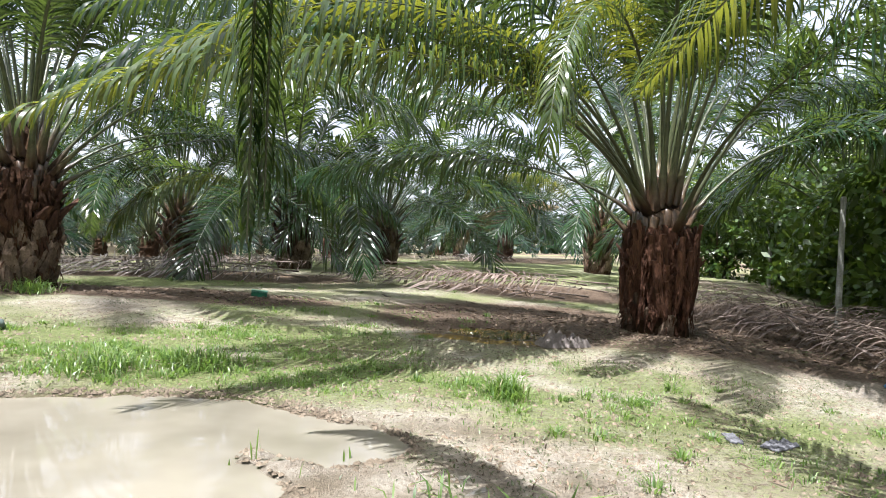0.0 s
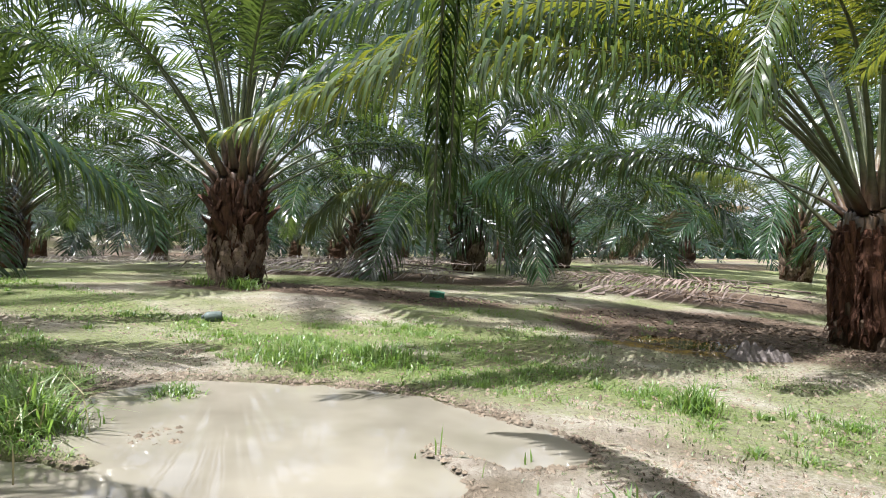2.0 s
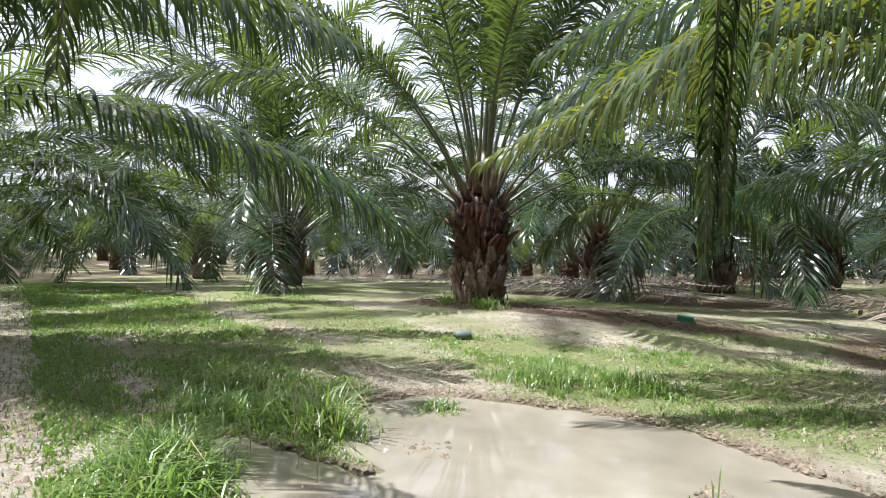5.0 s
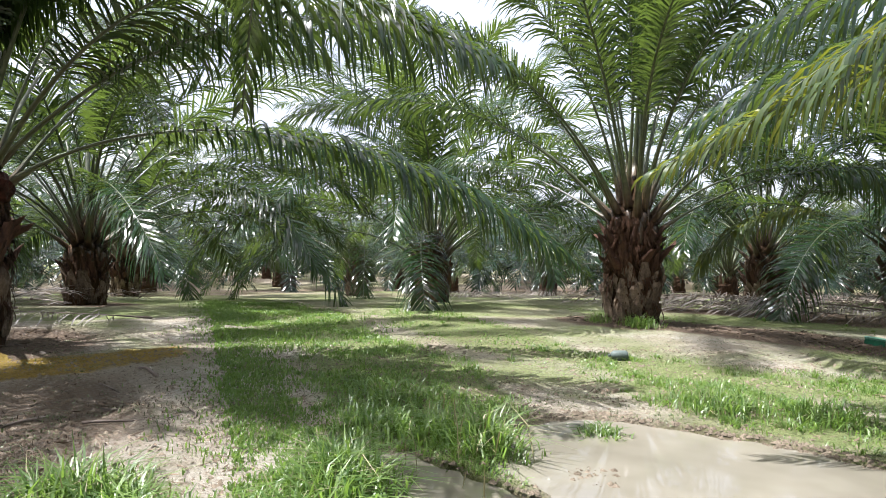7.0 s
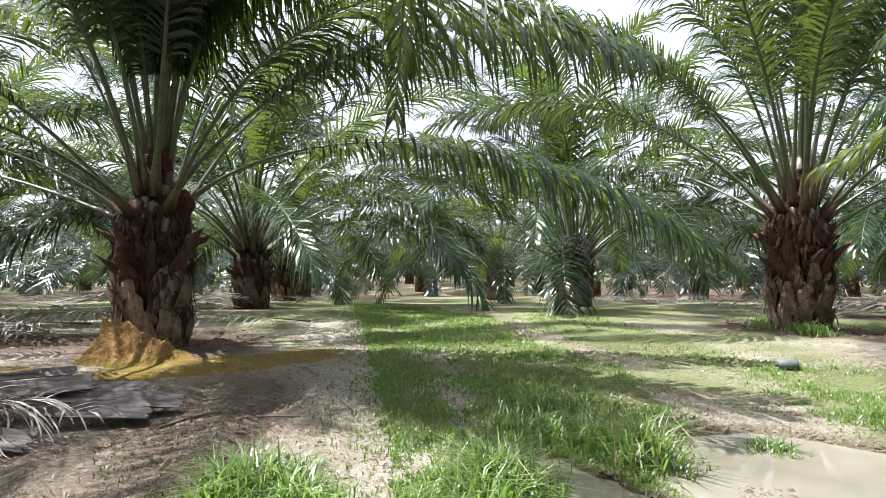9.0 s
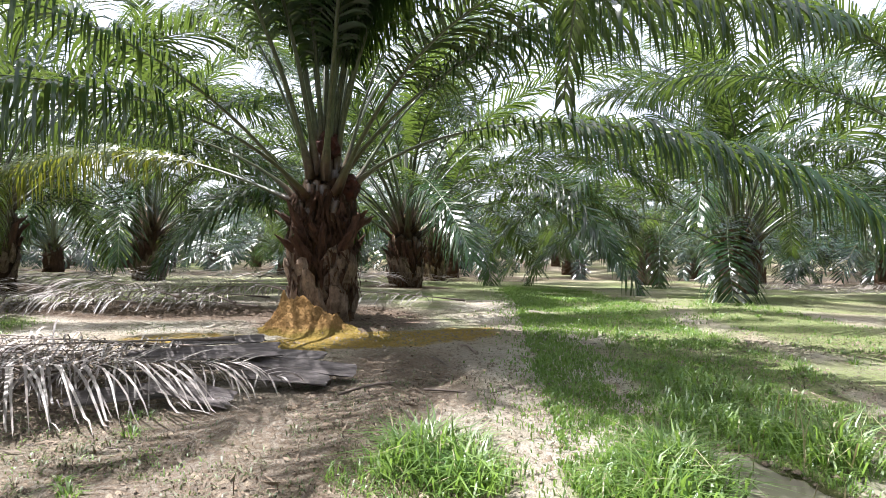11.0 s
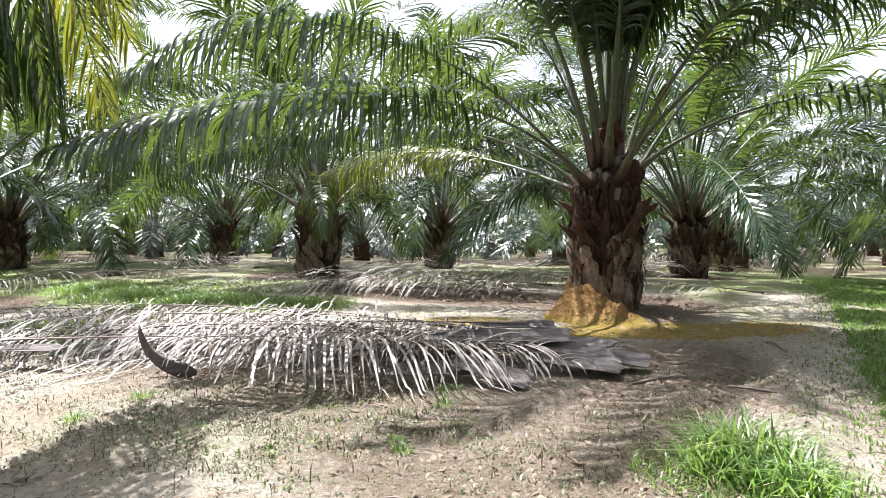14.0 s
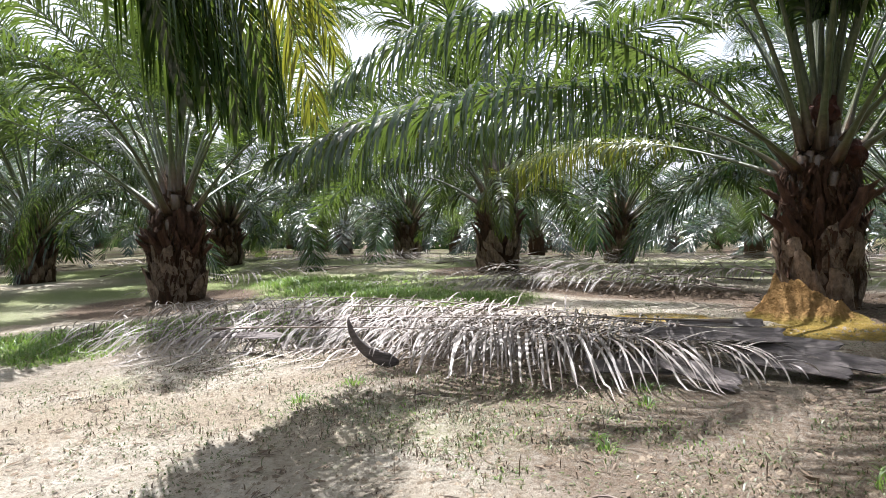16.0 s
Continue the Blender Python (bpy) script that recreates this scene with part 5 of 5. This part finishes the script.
def mulch_flakes():
    """Curled pieces of dead leaf and sheath where the litter lies thick."""
    rng = np.random.default_rng(53)
    pyr = random.Random(54)
    places = []
    while len(places) < 5000:
        x, y = pyr.uniform(-10.5, 6), pyr.uniform(-3, 11)
        if blob(x, y, MULCH_AND_SHADE) > pyr.uniform(0.3, 1.3) and puddle_depth(x, y) < -0.1:
            places.append((x, y, ground_z(x, y) + 0.012))
    p = np.array(places)
    n = len(p)
    az = rng.uniform(0, 6.28, n)
    d = np.stack([np.cos(az), np.sin(az), rng.uniform(-0.2, 0.35, n)], 1)
    e = np.stack([-np.sin(az), np.cos(az), rng.uniform(-0.5, 0.5, n)], 1)
    ln, w = 0.01 + 0.06 * rng.random((n, 1)) ** 2, rng.uniform(0.004, 0.013, (n, 1))
    lift = np.array([0, 0, 1.0]) * rng.uniform(0.0, 0.02, (n, 1))
    verts = np.stack([p - d * ln + lift, p + e * w, p + d * ln + lift, p - e * w + lift], 1).reshape(-1, 3)
    tagged(new("leaf_litter", np_mesh("mulch_flakes", verts, [np.arange(4 * n).reshape(n, 4)], [LITTER])), "curled brown pieces of dead leaf on dark soil", "leaf litter", kind="stuff")


mulch_flakes()


def sand_flakes():
    """Small heaps of twigs and shreds that rain has left on the bare sand."""
    rng = random.Random(55)
    verts, faces = [], []
    made = 0
    while made < 620:
        cx, cy = rng.uniform(-6.5, 2.5), rng.uniform(-6.2, 8.5)
        if not 2.2 < math.hypot(cx, cy) < 8.8 or puddle_depth(cx, cy) > -0.08 or (cy > 1.5 and rng.random() < 0.75) or noise.noise(Vector((cx * 0.8, cy * 0.8, 91))) < rng.uniform(-0.35, 0.25):
            continue
        made += 1
        main = rng.uniform(0, 3.14)
        for _ in range(rng.randint(2, 9)):
            x, y = cx + rng.gauss(0, 0.045), cy + rng.gauss(0, 0.045)
            a, ln, w = main + rng.gauss(0, 0.6), 0.008 + 0.06 * rng.random() ** 2.5, rng.uniform(0.003, 0.011)
            c, d, e = Vector((x, y, ground_z(x, y) + rng.uniform(0.004, 0.016))), Vector((math.cos(a), math.sin(a), rng.uniform(-0.1, 0.3))), Vector((-math.sin(a), math.cos(a), rng.uniform(-0.6, 0.6)))
            o = len(verts)
            verts += [c - d * ln, c + e * w - d * ln * 0.2, c + d * ln, c - e * w + d * ln * 0.2, c + Vector((0, 0, w * 0.7))]
            faces += [(o, o + 4, o + 1), (o + 1, o + 4, o + 2), (o + 2, o + 4, o + 3), (o + 3, o + 4, o)]
    tagged(new("leaf_litter", mesh_of("sand_flakes", verts, faces, [LITTER])), "small dark heaps of twigs and leaf shreds on pale sand", "leaf litter", kind="stuff")


sand_flakes()


def clods():
    """Crumbs of mud along the puddle's rim and in the tracks."""
    rng = random.Random(61)
    verts, faces = [], []
    made = 0
    while made < 3200:
        x, y = rng.uniform(-4.2, 0.8), rng.uniform(1.2, 5.0)
        q = puddle_depth(x, y)
        if not -0.16 < q < 0.02 and not (math.hypot(x + 2.35, y - 2.9) < 0.16 and rng.random() < 0.3):
            continue
        made += 1
        r = 0.004 + 0.024 * rng.random() ** 3
        c = Vector((x, y, max(-0.014, ground_z(x, y)) + r * 0.2))
        o = len(verts)
        for a in range(5):
            an = 6.283 * a / 5 + rng.random()
            verts.append(c + Vector((math.cos(an) * r * rng.uniform(0.7, 1.3), math.sin(an) * r * rng.uniform(0.7, 1.3), -r * 0.2)))
        verts.append(c + Vector((rng.uniform(-0.3, 0.3) * r, rng.uniform(-0.3, 0.3) * r, r * rng.uniform(0.25, 0.6))))
        faces += [(o + a, o + (a + 1) % 5, o + 5) for a in range(5)]
    tagged(new("mud_crumbs", mesh_of("mud_crumbs", verts, faces, [SOIL])), "crumbs of mud along the puddle's rim", "mud", kind="stuff")


clods()


def crumbs():
    """Loose crumbs of soil over all the bare ground near the camera."""
    r = np.random.default_rng(62)
    pyr = random.Random(63)
    places = []
    while len(places) < 34000:
        x, y = pyr.uniform(-7.5, 3.5), pyr.uniform(-5.5, 8)
        d = math.hypot(x, y)
        if not 2.0 < d < 8.5 or pyr.random() > 3.6 / d or puddle_depth(x, y) > -0.04:
            continue
        if noise.noise(Vector((x * 1.4, y * 1.4, 41))) + 0.6 * noise.noise(Vector((x * 5, y * 5, 42))) > pyr.uniform(-0.5, 0.5):
            places.append((x, y, ground_z(x, y)))
    p = np.array(places)
    n = len(p)
    size = (0.004 + 0.02 * r.random(n) ** 4)[:, None]
    an = np.arange(5)[None, :] * 1.2566 + r.uniform(0, 6.28, (n, 1))
    rr = size * r.uniform(0.7, 1.4, (n, 5))
    ring = np.stack([p[:, :1] + np.cos(an) * rr, p[:, 1:2] + np.sin(an) * rr, np.repeat(p[:, 2:] - 0.003, 5, 1)], 2)
    top = p + np.concatenate([r.uniform(-0.3, 0.3, (n, 2)) * size, size * r.uniform(0.5, 1.0, (n, 1))], 1)
    verts = np.concatenate([ring, top[:, None, :]], 1).reshape(-1, 3)
    b = np.arange(n)[:, None] * 6
    corners = [b + np.array([[k, (k + 1) % 5, 5]]) for k in range(5)]
    tagged(new("soil_crumbs", np_mesh("soil_crumbs", verts, corners, [SOIL])), "loose dark crumbs of soil on pale sand", "soil", kind="stuff")


crumbs()


def stick(x, y, az, length, thick, seed):
    rng = random.Random(seed)
    pts = [Vector((rng.uniform(-0.03, 0.03), length * k / 5, thick + 0.02 * math.sin(k + seed))) for k in range(6)]
    v, f = tube(pts, [thick * (1 - 0.12 * k) for k in range(6)], 5)
    ob = new("stick", mesh_of("stick", v, f, [DEAD_STALK], smooth=True))
    ob.matrix_world = pose(x, y, ground_z(x, y) - 0.004, 0, 0, az)
    tagged(ob, "thin dry grey stick lying on the mud", "stick", "fallen sticks")


for k, (x, y, az, ln, th) in enumerate([(-5.1, 0.4, 20, 0.9, 0.012), (-4.9, 1.0, -10, 0.6, 0.01), (-4.0, 0.9, 60, 0.35, 0.012), (-4.2, -0.8, 130, 0.25, 0.008), (-5.6, 1.5, 100, 0.5, 0.012), (-6.2, 1.9, 95, 0.45, 0.02),
                                        (-3.1, -0.9, 140, 0.2, 0.008), (-4.4, -2.4, 30, 0.3, 0.006), (-2.6, 2.0, 40, 0.3, 0.005), (-0.2, 12.1, 80, 0.3, 0.03), (-0.8, 10.7, 60, 0.2, 0.02), (-4.6, 1.6, 75, 0.4, 0.01)]):
    stick(x, y, az, ln, th, k)


# ---- small things left lying about ----
def simple_mat(name, rgb, rough=0.5, spec=0.4):
    return plain_material(name, tuple(c * 0.8 for c in rgb), tuple(min(1, c * 1.15) for c in rgb), 8.0, rough, spec, 0.2, 0.004)


CARTON, CARTON_TOP = simple_mat("green_card", (0.015, 0.12, 0.065)), simple_mat("pale_green_card", (0.15, 0.36, 0.26))
CAN, SACK, CLOTH, BLUE = simple_mat("dark_plastic", (0.085, 0.11, 0.1), 0.6), simple_mat("grey_sack", (0.17, 0.145, 0.135), 0.8), simple_mat("grey_cloth", (0.15, 0.15, 0.165), 0.8), simple_mat("blue_plastic", (0.08, 0.2, 0.42), 0.4)


def box_bm(sx, sy, sz, z0, bevel):
    bm = bmesh.new()
    bmesh.ops.create_cube(bm, size=1)
    for v in bm.verts:
        v.co = Vector((v.co.x * sx, v.co.y * sy, z0 + (v.co.z + 0.5) * sz))
    bmesh.ops.bevel(bm, geom=[e for e in bm.edges], offset=bevel, segments=2, affect="EDGES")
    return bm


def green_box():
    ob = base_empty("box", pose(-2.75, 9.85, ground_z(-2.75, 9.85), 0, 4, 12), "small green card box with a paler lid on the soil", "box")
    part("body", box_bm(0.23, 0.15, 0.075, 0, 0.006), CARTON, ob)
    part("lid", box_bm(0.24, 0.16, 0.022, 0.077, 0.005), CARTON_TOP, ob, "pale green lid")


def plastic_can():
    ob = base_empty("bottle", pose(-4.2, 6.05, ground_z(-4.2, 6.05) + 0.05, 0, 8, 142) @ Matrix.Scale(0.72, 4), "dark grey plastic bottle lying in the grass", "bottle")
    pts = [Vector((0, y, 0)) for y in (-0.13, -0.125, -0.1, 0.07, 0.11, 0.125)]
    v, f = tube(pts, [0.05, 0.07, 0.078, 0.078, 0.05, 0.026], 14)
    child("body", mesh_of("body", v, f, [CAN], smooth=True), ob)
    v, f = tube([Vector((0, y, 0)) for y in (0.126, 0.13, 0.155, 0.16)], [0.022, 0.027, 0.027, 0.02], 12)
    child("cap", mesh_of("cap", v, f, [CAN], smooth=True), ob)


def crumpled(name, x, y, sx, sy, high, mat, seed, label, category):
    bm = bmesh.new()
    bmesh.ops.create_grid(bm, x_segments=26, y_segments=18, size=1)
    for v in bm.verts:
        u, w = v.co.x, v.co.y
        e = max(0, 1 - max(abs(u), abs(w)) ** 4)
        n = noise.noise(Vector((u * 1.7, w * 1.7, seed))) + 0.5 * noise.noise(Vector((u * 4.5, w * 4.5, seed + 3)))
        v.co = Vector((u * sx * (1 + 0.2 * noise.noise(Vector((w * 2, seed, 0)))), w * sy * (1 + 0.25 * noise.noise(Vector((u * 2, seed, 5)))), 0.012 + high * e * max(0, 0.45 + n)))
    ex = bmesh.ops.extrude_face_region(bm, geom=list(bm.faces))
    for g in ex["geom"]:
        if isinstance(g, bmesh.types.BMVert):
            g.co.z -= 0.008
    bmesh.ops.recalc_face_normals(bm, faces=list(bm.faces))
    me = bpy.data.meshes.new(name)
    bm.to_mesh(me)
    bm.free()
    me.materials.append(mat)
    ob = new(name, me)
    ob.matrix_world = pose(x, y, ground_z(x, y), 0, 0, seed * 17)
    tagged(ob, label, category)


green_box()
plastic_can()
crumpled("sack", 1.42, 7.2, 0.3, 0.15, 0.2, SACK, 1, "crumpled pale grey sack lying in the mud", "sack")
crumpled("rag", 2.2, 4.0, 0.13, 0.06, 0.035, CLOTH, 2, "crumpled bluish grey rag on pale mud", "rag")
crumpled("rag", 1.93, 4.08, 0.09, 0.04, 0.025, CLOTH, 5, "crumpled bluish grey rag on pale mud", "rag")
crumpled("plastic_bag", 4.2, 5.85, 0.09, 0.06, 0.08, BLUE, 4, "small crumpled blue plastic bag beside dry fronds", "plastic bag")
